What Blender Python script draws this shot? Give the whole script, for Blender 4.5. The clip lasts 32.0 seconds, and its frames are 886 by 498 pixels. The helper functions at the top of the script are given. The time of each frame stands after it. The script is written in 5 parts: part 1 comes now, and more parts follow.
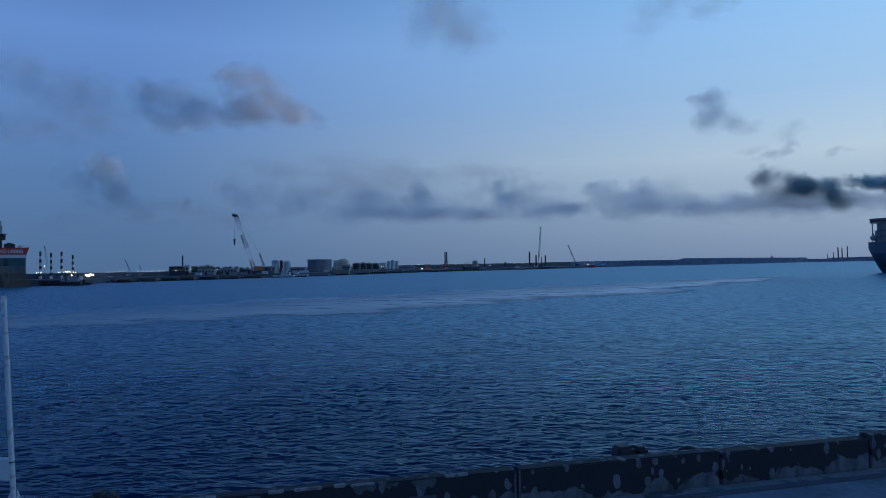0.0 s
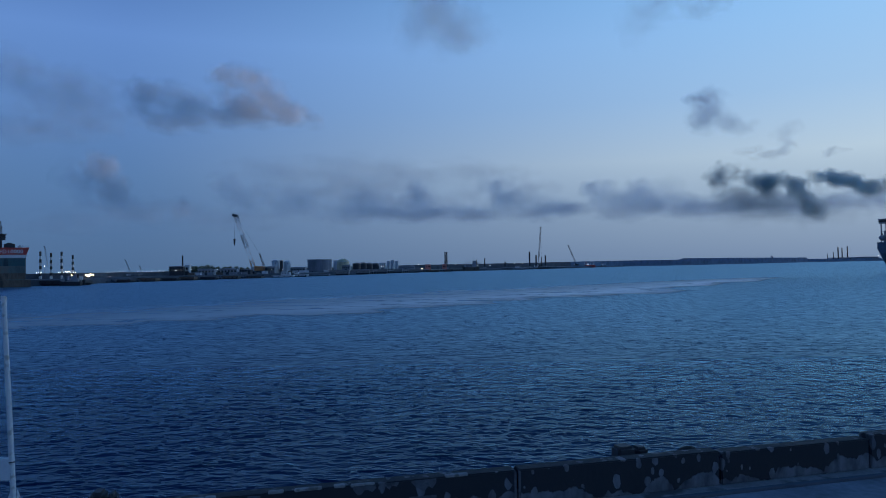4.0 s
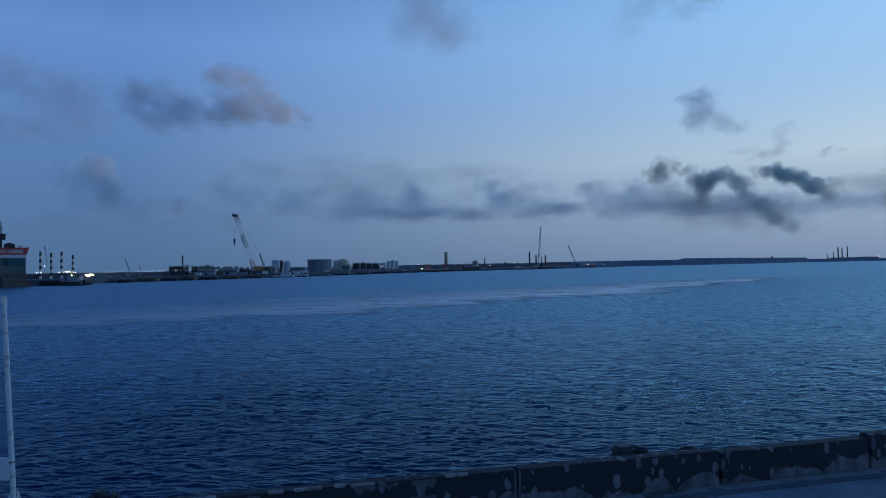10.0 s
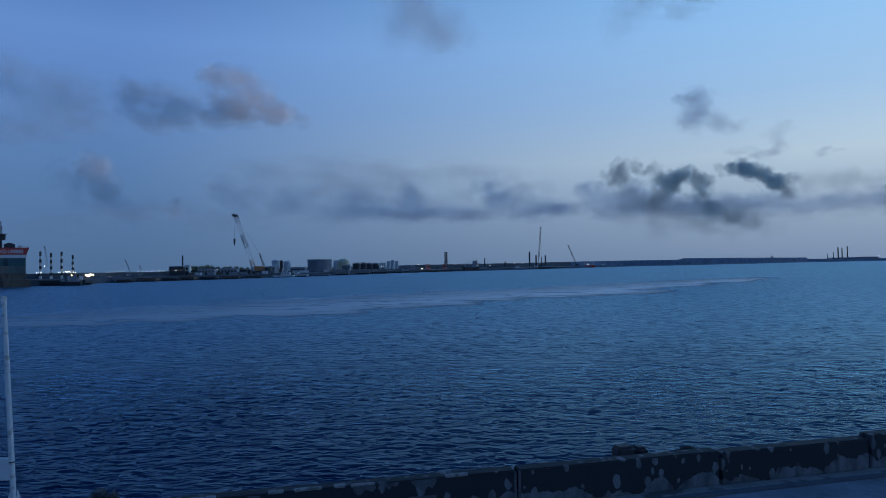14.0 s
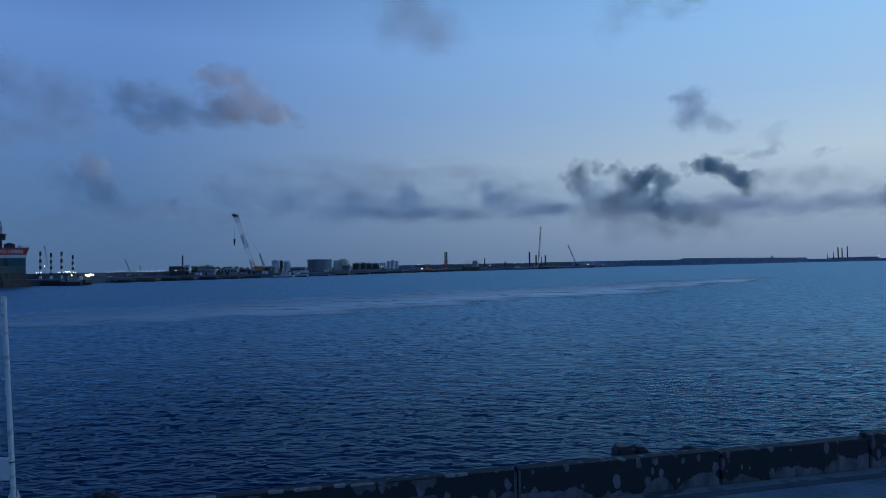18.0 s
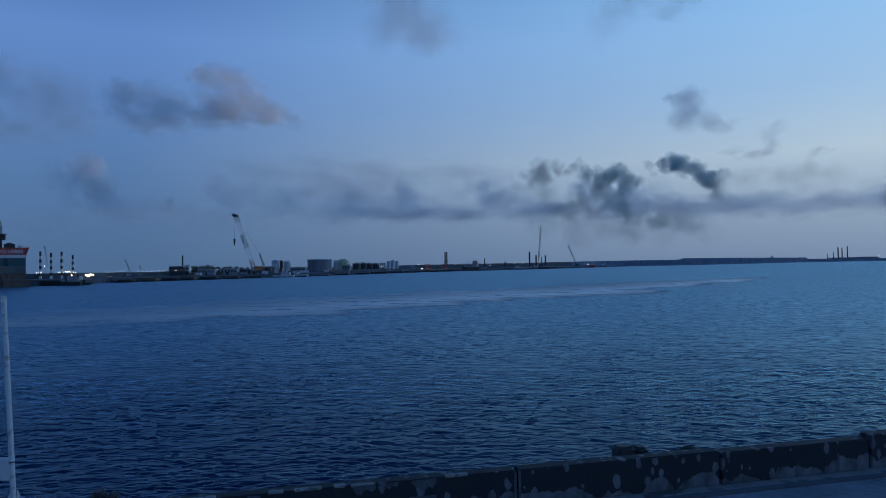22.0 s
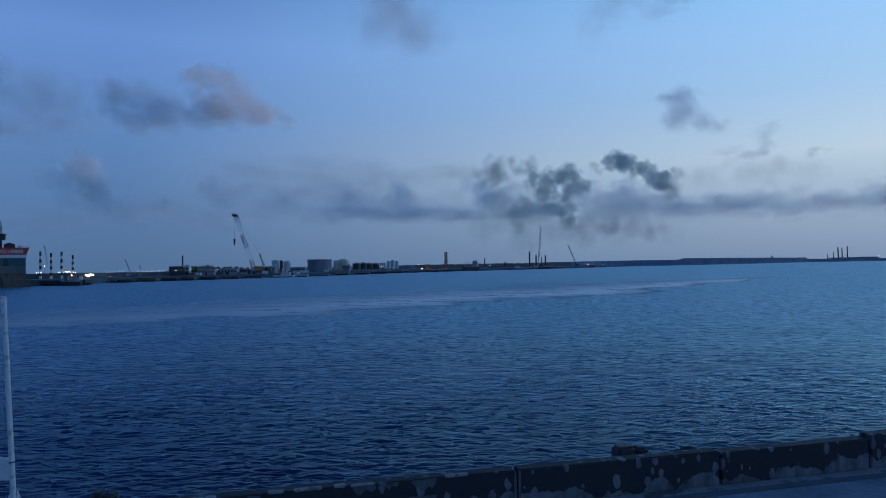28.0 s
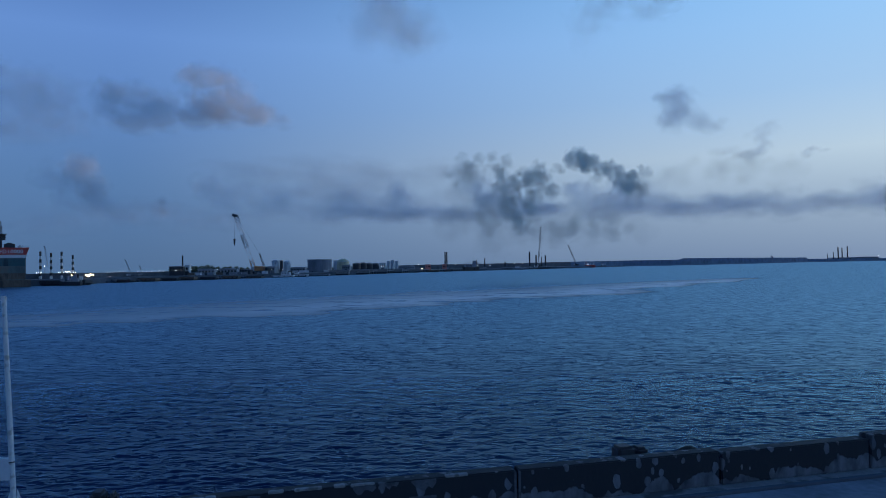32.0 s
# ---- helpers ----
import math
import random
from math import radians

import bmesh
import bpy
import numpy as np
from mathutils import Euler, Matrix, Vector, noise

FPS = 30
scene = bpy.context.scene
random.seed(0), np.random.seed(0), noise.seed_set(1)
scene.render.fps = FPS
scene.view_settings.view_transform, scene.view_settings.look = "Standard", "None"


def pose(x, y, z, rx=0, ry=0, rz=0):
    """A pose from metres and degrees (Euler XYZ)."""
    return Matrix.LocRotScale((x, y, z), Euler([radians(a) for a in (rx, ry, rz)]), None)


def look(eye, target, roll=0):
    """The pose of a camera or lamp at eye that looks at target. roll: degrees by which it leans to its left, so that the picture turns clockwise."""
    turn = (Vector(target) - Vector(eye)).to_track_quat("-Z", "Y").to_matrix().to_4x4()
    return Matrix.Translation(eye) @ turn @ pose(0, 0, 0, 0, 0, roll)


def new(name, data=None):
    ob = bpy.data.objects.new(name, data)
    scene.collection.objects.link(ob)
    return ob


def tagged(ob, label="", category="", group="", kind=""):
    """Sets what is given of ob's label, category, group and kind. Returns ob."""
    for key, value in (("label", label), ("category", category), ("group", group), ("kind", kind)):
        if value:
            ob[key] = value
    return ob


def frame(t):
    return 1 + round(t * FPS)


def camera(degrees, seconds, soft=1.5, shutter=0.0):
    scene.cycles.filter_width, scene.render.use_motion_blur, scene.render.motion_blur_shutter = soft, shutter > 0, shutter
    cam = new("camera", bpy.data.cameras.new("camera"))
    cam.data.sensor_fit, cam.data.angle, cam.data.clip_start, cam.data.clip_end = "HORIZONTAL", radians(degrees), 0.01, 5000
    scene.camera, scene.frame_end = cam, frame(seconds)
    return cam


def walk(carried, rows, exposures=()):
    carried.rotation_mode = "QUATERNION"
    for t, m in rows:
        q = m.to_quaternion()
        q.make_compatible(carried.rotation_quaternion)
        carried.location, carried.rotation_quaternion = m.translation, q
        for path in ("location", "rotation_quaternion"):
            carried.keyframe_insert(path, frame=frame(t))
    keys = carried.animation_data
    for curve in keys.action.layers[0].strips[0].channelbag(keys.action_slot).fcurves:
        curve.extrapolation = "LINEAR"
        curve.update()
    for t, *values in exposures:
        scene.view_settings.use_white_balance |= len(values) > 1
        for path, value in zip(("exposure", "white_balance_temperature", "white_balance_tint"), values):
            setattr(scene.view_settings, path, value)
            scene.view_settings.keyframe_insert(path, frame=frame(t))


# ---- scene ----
# One harbour seen from an upper floor over the quay. x to the east along the quay, y out to sea, z up; water at z = 0.
cam = camera(65.0, 32.0, soft=1.0)
VIEW = look((0, 0, 9.0), (0, 100, 11.4377), roll=-0.95)
walk(cam, [(0.0, VIEW), (32.0, VIEW)], exposures=[(0.0, 0.0), (9.0, 0.0), (17.0, -0.05), (23.0, -0.09), (24.0, 0.07), (25.0, 0.07), (32.0, 0.05)])

# ---- world and sun: clear dusk sky; the sun is just below the horizon and still lights the clouds ----
SUN_AZ, SUN_EL = 78.0, -1.5
world = bpy.data.worlds.new("dusk_sky")
scene.world = world
world.use_nodes = True
wt = world.node_tree
sky = wt.nodes.new("ShaderNodeTexSky")
sky.sky_type = "NISHITA"
sky.sun_disc = False
sky.sun_elevation, sky.sun_rotation = radians(SUN_EL), radians(SUN_AZ)
sky.altitude, sky.air_density, sky.dust_density, sky.ozone_density = 0, 1.0, 0.3, 5.0


def sky_ramp(stops):
    r = wt.nodes.new("ShaderNodeValToRGB")
    while len(r.color_ramp.elements) < len(stops):
        r.color_ramp.elements.new(0.5)
    for e, (pos, col) in zip(r.color_ramp.elements, stops):
        e.position, e.color = pos, (*col, 1)
    wt.links.new(sep.outputs["Z"], r.inputs[0])
    return r.outputs[0]


tc = wt.nodes.new("ShaderNodeTexCoord")
sep = wt.nodes.new("ShaderNodeSeparateXYZ")
wt.links.new(tc.outputs["Generated"], sep.inputs[0])
dot = wt.nodes.new("ShaderNodeVectorMath")
dot.operation = "DOT_PRODUCT"
dot.inputs[1].default_value = (0.85, 0.5, 0.0)
wt.links.new(tc.outputs["Generated"], dot.inputs[0])
side = wt.nodes.new("ShaderNodeMapRange")
side.inputs["From Min"].default_value, side.inputs["From Max"].default_value = 0.09, 0.88
wt.links.new(dot.outputs["Value"], side.inputs["Value"])
away = sky_ramp([(0.0, (0.091, 0.180, 0.345)), (0.12, (0.112, 0.236, 0.480)), (0.3, (0.150, 0.314, 0.715)), (0.5, (0.018, 0.085, 0.30)), (1.0, (0.008, 0.05, 0.2))])
toward = sky_ramp([(0.0, (0.226, 0.324, 0.50)), (0.06, (0.336, 0.452, 0.612)), (0.14, (0.56, 0.72, 0.86)), (0.22, (0.425, 0.67, 0.97)), (0.35, (0.34, 0.68, 1.12)), (0.5, (0.12, 0.42, 0.95)), (1.0, (0.03, 0.16, 0.45))])
dusk = wt.nodes.new("ShaderNodeMix")
dusk.data_type = "RGBA"
glow = wt.nodes.new("ShaderNodeMath")
glow.operation = "POWER"
glow.inputs[1].default_value = 1.25
side.clamp, dusk.clamp_factor = False, False
lit = wt.nodes.new("ShaderNodeMath")
lit.operation = "MAXIMUM"
lit.inputs[1].default_value = 0.0
wt.links.new(side.outputs[0], lit.inputs[0])
wt.links.new(lit.outputs[0], glow.inputs[0])
# nearer the sunset the glow grows faster
past = wt.nodes.new("ShaderNodeMapRange")
past.inputs["From Min"].default_value, past.inputs["From Max"].default_value, past.inputs["To Max"].default_value = 1.0, 1.14, 0.7
wt.links.new(lit.outputs[0], past.inputs["Value"])
glows = wt.nodes.new("ShaderNodeMath")
wt.links.new(glow.outputs[0], glows.inputs[0])
wt.links.new(past.outputs[0], glows.inputs[1])
wt.links.new(glows.outputs[0], dusk.inputs["Factor"])
wt.links.new(away, dusk.inputs["A"])
wt.links.new(toward, dusk.inputs["B"])
low = wt.nodes.new("ShaderNodeVectorMath")
low.operation = "SCALE"
low.inputs["Scale"].default_value = 0.12
wt.links.new(sky.outputs[0], low.inputs[0])
both = wt.nodes.new("ShaderNodeMix")
both.data_type = "RGBA"
both.inputs["Factor"].default_value = 0.85
wt.links.new(low.outputs[0], both.inputs["A"])
wt.links.new(dusk.outputs["Result"], both.inputs["B"])
wt.links.new(both.outputs["Result"], wt.nodes["Background"].inputs["Color"])
wt.nodes["Background"].inputs["Strength"].default_value = 1.0

sun = bpy.data.lights.new("sun", "SUN")
sun.energy, sun.angle, sun.color = 2.3, radians(3), (1.0, 0.89, 0.88)
az, el = radians(SUN_AZ), radians(SUN_EL)
sun_ob = new("sun", sun)
sun_ob.matrix_world = look((200 * math.sin(az), 200 * math.cos(az), 9 + 200 * math.tan(el)), (0, 0, 9))
scene.cycles.transparent_max_bounces = 96


# ---- materials ----
def mat(name, base, rough=0.7, metal=0.0, var=0.3, scale=0.5, bump=0.2, emit=0.0, wear=None, streak=1.0):
    m = bpy.data.materials.new(name)
    m.use_nodes = True
    nt = m.node_tree
    p = nt.nodes["Principled BSDF"]
    p.inputs["Roughness"].default_value, p.inputs["Metallic"].default_value = rough, metal
    if emit:
        p.inputs["Base Color"].default_value = (*base, 1)
        p.inputs["Emission Color"].default_value = (*base, 1)
        p.inputs["Emission Strength"].default_value = emit
        return m
    tc = nt.nodes.new("ShaderNodeTexCoord")
    mp = nt.nodes.new("ShaderNodeMapping")
    mp.inputs["Scale"].default_value = (1, 1, streak)
    nt.links.new(tc.outputs["Object"], mp.inputs["Vector"])
    big, fine = nt.nodes.new("ShaderNodeTexNoise"), nt.nodes.new("ShaderNodeTexNoise")
    for n, s in ((big, scale), (fine, scale * 9)):
        n.inputs["Scale"].default_value, n.inputs["Detail"].default_value = s, 6
        nt.links.new(mp.outputs[0], n.inputs["Vector"])
    ramp = nt.nodes.new("ShaderNodeValToRGB")
    lo, hi = [tuple(min(1, c * k) for c in base) for k in (1 - var, 1 + var)]
    ramp.color_ramp.elements[0].position, ramp.color_ramp.elements[0].color = 0.3, (*lo, 1)
    ramp.color_ramp.elements[1].position, ramp.color_ramp.elements[1].color = 0.7, (*hi, 1)
    add = nt.nodes.new("ShaderNodeMix")
    add.inputs["Factor"].default_value = 0.35
    nt.links.new(big.outputs[0], add.inputs["A"])
    nt.links.new(fine.outputs[0], add.inputs["B"])
    nt.links.new(add.outputs["Result"], ramp.inputs[0])
    col = ramp.outputs[0]
    if wear:
        cut = nt.nodes.new("ShaderNodeValToRGB")
        cut.color_ramp.elements[0].position, cut.color_ramp.elements[1].position = 0.54, 0.62
        nt.links.new(big.outputs[0], cut.inputs[0])
        mix = nt.nodes.new("ShaderNodeMix")
        mix.data_type = "RGBA"
        mix.inputs["B"].default_value = (*wear, 1)
        nt.links.new(cut.outputs[0], mix.inputs["Factor"])
        nt.links.new(col, mix.inputs["A"])
        col = mix.outputs["Result"]
    nt.links.new(col, p.inputs["Base Color"])
    if bump:
        b = nt.nodes.new("ShaderNodeBump")
        b.inputs["Strength"].default_value, b.inputs["Distance"].default_value = bump, 0.3 / scale * 0.1
        nt.links.new(fine.outputs[0], b.inputs["Height"])
        nt.links.new(b.outputs[0], p.inputs["Normal"])
    return m


def vapour(name, base, density, scale, soft, ragged=1.3, detail=5, torn=0.0, rim=0.3):
    """Cloud or smoke: dense in the middle of a billow, torn to nothing at its rim."""
    m = bpy.data.materials.new(name)
    m.use_nodes = True
    nt = m.node_tree
    nt.nodes.remove(nt.nodes["Principled BSDF"])
    out = nt.nodes["Material Output"]

    def calc(op, a, b):
        n = nt.nodes.new("ShaderNodeMath")
        n.operation = op
        for i, v in enumerate((a, b)):
            if isinstance(v, (int, float)):
                n.inputs[i].default_value = v
            else:
                nt.links.new(v, n.inputs[i])
        return n.outputs[0]

    def smooth(value, lo, hi, top):
        n = nt.nodes.new("ShaderNodeMapRange")
        n.interpolation_type = "SMOOTHSTEP"
        n.inputs["From Min"].default_value, n.inputs["From Max"].default_value, n.inputs["To Max"].default_value = lo, hi, top
        nt.links.new(value, n.inputs["Value"])
        return n.outputs[0]

    at = nt.nodes.new("ShaderNodeAttribute")
    at.attribute_name = "fade"
    tc = nt.nodes.new("ShaderNodeTexCoord")
    info = nt.nodes.new("ShaderNodeObjectInfo")
    no = nt.nodes.new("ShaderNodeTexNoise")
    no.noise_dimensions = "4D"
    no.inputs["Scale"].default_value, no.inputs["Detail"].default_value, no.inputs["Roughness"].default_value = scale, detail, 0.5
    nt.links.new(tc.outputs["Object"], no.inputs["Vector"])
    nt.links.new(calc("MULTIPLY", info.outputs["Random"], 40.0), no.inputs["W"])
    field = calc("ADD", calc("SUBTRACT", calc("MULTIPLY", at.outputs["Fac"], 1.2), torn), calc("MULTIPLY", calc("SUBTRACT", no.outputs[0], 0.5), ragged))
    alpha = calc("MULTIPLY", smooth(field, 0.0, soft, density), smooth(at.outputs["Fac"], 0.0, rim, 1.0))
    d, tl, tr = nt.nodes.new("ShaderNodeBsdfDiffuse"), nt.nodes.new("ShaderNodeBsdfTranslucent"), nt.nodes.new("ShaderNodeBsdfTransparent")
    d.inputs["Color"].default_value = tl.inputs["Color"].default_value = (*base, 1)
    half, mix = nt.nodes.new("ShaderNodeMixShader"), nt.nodes.new("ShaderNodeMixShader")
    half.inputs[0].default_value = 0.4
    nt.links.new(d.outputs[0], half.inputs[1])
    nt.links.new(tl.outputs[0], half.inputs[2])
    nt.links.new(alpha, mix.inputs[0])
    nt.links.new(tr.outputs[0], mix.inputs[1])
    nt.links.new(half.outputs[0], mix.inputs[2])
    nt.links.new(mix.outputs[0], out.inputs["Surface"])
    return m


def water_material():
    """Dark blue body, with the sky mirrored on top of it."""
    m = bpy.data.materials.new("sea_water")
    m.use_nodes = True
    nt = m.node_tree
    nt.nodes.remove(nt.nodes["Principled BSDF"])
    body, gloss, mix = nt.nodes.new("ShaderNodeBsdfDiffuse"), nt.nodes.new("ShaderNodeBsdfGlossy"), nt.nodes.new("ShaderNodeMixShader")
    body.inputs["Color"].default_value = (0.003, 0.016, 0.062, 1)
    gloss.inputs["Color"].default_value = (0.57, 0.86, 1.0, 1)
    fres = nt.nodes.new("ShaderNodeFresnel")
    fres.inputs["IOR"].default_value = 1.18
    tc = nt.nodes.new("ShaderNodeTexCoord")
    last = None
    for scale, strength, dist in ((0.25, 0.2, 0.8), (1.8, 0.6, 0.14), (5.0, 0.4, 0.04)):
        mp = nt.nodes.new("ShaderNodeMapping")
        mp.inputs["Rotation"].default_value = (0, 0, radians(8))
        mp.inputs["Scale"].default_value = (0.6, 1.0, 1.0)
        nt.links.new(tc.outputs["Object"], mp.inputs["Vector"])
        n = nt.nodes.new("ShaderNodeTexNoise")
        n.inputs["Scale"].default_value, n.inputs["Detail"].default_value = scale, 3
        nt.links.new(mp.outputs[0], n.inputs["Vector"])
        b = nt.nodes.new("ShaderNodeBump")
        b.inputs["Strength"].default_value, b.inputs["Distance"].default_value = strength, dist
        nt.links.new(n.outputs[0], b.inputs["Height"])
        if last:
            nt.links.new(last.outputs[0], b.inputs["Normal"])
        last = b
    # short steep wavelets here and there: a dark face towards the viewer, a bright back
    mp = nt.nodes.new("ShaderNodeMapping")
    mp.inputs["Rotation"].default_value = (0, 0, radians(4))
    mp.inputs["Scale"].default_value = (0.55, 1.3, 1.0)
    nt.links.new(tc.outputs["Object"], mp.inputs["Vector"])
    n = nt.nodes.new("ShaderNodeTexNoise")
    n.inputs["Scale"].default_value, n.inputs["Detail"].default_value = 1.0, 4
    nt.links.new(mp.outputs[0], n.inputs["Vector"])
    steep = nt.nodes.new("ShaderNodeMapRange")
    steep.interpolation_type = "SMOOTHSTEP"
    steep.inputs["From Min"].default_value, steep.inputs["From Max"].default_value = 0.56, 0.70
    nt.links.new(n.outputs[0], steep.inputs["Value"])
    b = nt.nodes.new("ShaderNodeBump")
    b.inputs["Strength"].default_value, b.inputs["Distance"].default_value = 0.6, 0.14
    nt.links.new(steep.outputs[0], b.inputs["Height"])
    nt.links.new(last.outputs[0], b.inputs["Normal"])
    last = b
    for node in (body, gloss, fres):
        nt.links.new(last.outputs[0], node.inputs["Normal"])
    # chop too fine for the mesh makes the surface rougher
    at = nt.nodes.new("ShaderNodeAttribute")
    at.attribute_name = "chop"
    rough = nt.nodes.new("ShaderNodeMapRange")
    rough.inputs["To Min"].default_value, rough.inputs["To Max"].default_value = 0.22, 0.36
    nt.links.new(at.outputs["Fac"], rough.inputs["Value"])
    nt.links.new(rough.outputs[0], gloss.inputs["Roughness"])
    # waves hide one another at a low angle, so the mirror never gets full
    most = nt.nodes.new("ShaderNodeMath")
    most.operation = "MINIMUM"
    paws = nt.nodes.new("ShaderNodeTexNoise")
    paws.inputs["Scale"].default_value, paws.inputs["Detail"].default_value, paws.inputs["Roughness"].default_value = 1.0, 5, 0.7
    mp = nt.nodes.new("ShaderNodeMapping")
    mp.inputs["Scale"].default_value = (0.6, 0.3, 1.0)
    nt.links.new(tc.outputs["Object"], mp.inputs["Vector"])
    nt.links.new(mp.outputs[0], paws.inputs["Vector"])
    cap = nt.nodes.new("ShaderNodeMapRange")
    cap.inputs["From Min"].default_value, cap.inputs["From Max"].default_value = 0.3, 0.7
    cap.inputs["To Min"].default_value, cap.inputs["To Max"].default_value = 0.28, 0.80
    nt.links.new(paws.outputs[0], cap.inputs["Value"])
    nt.links.new(cap.outputs[0], most.inputs[1])
    nt.links.new(fres.outputs[0], most.inputs[0])
    nt.links.new(most.outputs[0], mix.inputs[0])
    nt.links.new(body.outputs[0], mix.inputs[1])
    nt.links.new(gloss.outputs[0], mix.inputs[2])
    nt.links.new(mix.outputs[0], nt.nodes["Material Output"].inputs["Surface"])
    return m


def peeling_material():
    """Black tar paint peeling off a pale plastered wall, with drips; the lower part is bare."""
    m = bpy.data.materials.new("peeling_wall")
    m.use_nodes = True
    nt = m.node_tree
    p = nt.nodes["Principled BSDF"]
    p.inputs["Roughness"].default_value = 0.8
    tc = nt.nodes.new("ShaderNodeTexCoord")
    sep = nt.nodes.new("ShaderNodeSeparateXYZ")
    nt.links.new(tc.outputs["Object"], sep.inputs[0])

    def noise_at(scale, sz, detail=5):
        mp = nt.nodes.new("ShaderNodeMapping")
        mp.inputs["Scale"].default_value = (1, 1, sz)
        nt.links.new(tc.outputs["Object"], mp.inputs["Vector"])
        n = nt.nodes.new("ShaderNodeTexNoise")
        n.inputs["Scale"].default_value, n.inputs["Detail"].default_value = scale, detail
        nt.links.new(mp.outputs[0], n.inputs["Vector"])
        return n.outputs[0]

    def math_node(op, a, b):
        n = nt.nodes.new("ShaderNodeMath")
        n.operation = op
        for i, v in enumerate((a, b)):
            if isinstance(v, (int, float)):
                n.inputs[i].default_value = v
            else:
                nt.links.new(v, n.inputs[i])
        return n.outputs[0]

    small = noise_at(9.0, 0.7, 4)
    # rounded flakes fallen off here and there, longer than wide
    mp = nt.nodes.new("ShaderNodeMapping")
    mp.inputs["Scale"].default_value = (1, 1, 0.62)
    nt.links.new(tc.outputs["Object"], mp.inputs["Vector"])
    cells = nt.nodes.new("ShaderNodeTexVoronoi")
    cells.inputs["Scale"].default_value, cells.inputs["Randomness"].default_value = 4.6, 1.0
    nt.links.new(mp.outputs[0], cells.inputs["Vector"])
    pick = nt.nodes.new("ShaderNodeSeparateColor")
    nt.links.new(cells.outputs["Color"], pick.inputs[0])
    size = math_node("MULTIPLY", math_node("SUBTRACT", pick.outputs[0], 0.30), 0.80)
    edge = math_node("ADD", cells.outputs["Distance"], math_node("MULTIPLY", math_node("SUBTRACT", small, 0.5), 0.35))
    flake = math_node("SUBTRACT", size, edge)
    # the coat ends in rounded bays above the foot of the wall
    mp = nt.nodes.new("ShaderNodeMapping")
    mp.inputs["Scale"].default_value = (1, 0, 0)
    nt.links.new(tc.outputs["Object"], mp.inputs["Vector"])
    bays = nt.nodes.new("ShaderNodeTexVoronoi")
    bays.inputs["Scale"].default_value = 1.5
    nt.links.new(mp.outputs[0], bays.inputs["Vector"])
    rise = math_node("ADD", math_node("MULTIPLY", math_node("POWER", bays.outputs["Distance"], 2.0), -0.55), math_node("MULTIPLY", math_node("SUBTRACT", noise_at(1.1, 0.0, 2), 0.5), 0.5))
    foot = math_node("ADD", math_node("ADD", rise, math_node("MULTIPLY", small, 0.16)), math_node("SUBTRACT", 0.36, sep.outputs["Z"]))
    field = math_node("MAXIMUM", flake, foot)
    cut = nt.nodes.new("ShaderNodeMapRange")
    cut.inputs["From Min"].default_value, cut.inputs["From Max"].default_value = 0.0, 0.03
    nt.links.new(field, cut.inputs["Value"])
    grime = noise_at(3.5, 0.5, 8)
    pale = nt.nodes.new("ShaderNodeValToRGB")
    pale.color_ramp.elements[0].color, pale.color_ramp.elements[1].color = (0.06, 0.063, 0.07, 1), (0.20, 0.207, 0.225, 1)
    pale.color_ramp.elements[0].position, pale.color_ramp.elements[1].position = 0.3, 0.65
    nt.links.new(grime, pale.inputs[0])
    mix = nt.nodes.new("ShaderNodeMix")
    mix.data_type = "RGBA"
    mix.inputs["A"].default_value = (0.028, 0.03, 0.034, 1)
    nt.links.new(cut.outputs[0], mix.inputs["Factor"])
    nt.links.new(pale.outputs[0], mix.inputs["B"])
    nt.links.new(mix.outputs["Result"], p.inputs["Base Color"])
    b = nt.nodes.new("ShaderNodeBump")
    b.inputs["Strength"].default_value, b.inputs["Distance"].default_value = 0.7, 0.03
    b.invert = True
    nt.links.new(math_node("ADD", cut.outputs[0], small), b.inputs["Height"])
    nt.links.new(b.outputs[0], p.inputs["Normal"])
    return m


WATER = water_material()
PEELING = peeling_material()
CONCRETE = mat("concrete", (0.3, 0.3, 0.29), 0.85, var=0.35, scale=0.8, wear=(0.12, 0.12, 0.12))
# worn concrete road; the haze over it is put into its pale tone
HAZED_ROAD = mat("worn_road", (0.21, 0.23, 0.26), 0.9, var=0.45, scale=0.5)
PLASTER = mat("old_plaster", (0.125, 0.13, 0.14), 0.85, var=0.45, scale=2.5, wear=(0.065, 0.067, 0.072))
COPING = mat("coping", (0.34, 0.34, 0.33), 0.8, var=0.4, scale=3.0, wear=(0.16, 0.16, 0.15))
# distance haze over the breakwater is put into the rock's blue base colour
HAZED_ROCK = mat("hazed_armour_rock", (0.14, 0.21, 0.30), 0.9, var=0.4, scale=0.06, bump=0.1)
QUAYSTONE = mat("quay_stone", (0.105, 0.122, 0.145), 0.9, var=0.45, scale=0.12, bump=0.1)
WHITE = mat("white_paint", (0.75, 0.75, 0.74), 0.5, var=0.12, scale=1.5, bump=0.1)
WORN_WHITE = mat("worn_white_paint", (0.7, 0.7, 0.69), 0.45, var=0.15, scale=5.0, bump=0.15, wear=(0.45, 0.43, 0.4))
RED = mat("red_paint", (0.58, 0.06, 0.045), 0.5, var=0.25, scale=0.2, wear=(0.38, 0.06, 0.05))
GREY_GREEN = mat("grey_green_steel", (0.13, 0.17, 0.165), 0.6, var=0.4, scale=0.15, wear=(0.18, 0.16, 0.13), streak=0.3)
RUST = mat("rusty_steel", (0.18, 0.135, 0.10), 0.8, var=0.5, scale=0.15, wear=(0.07, 0.06, 0.05), streak=0.3)
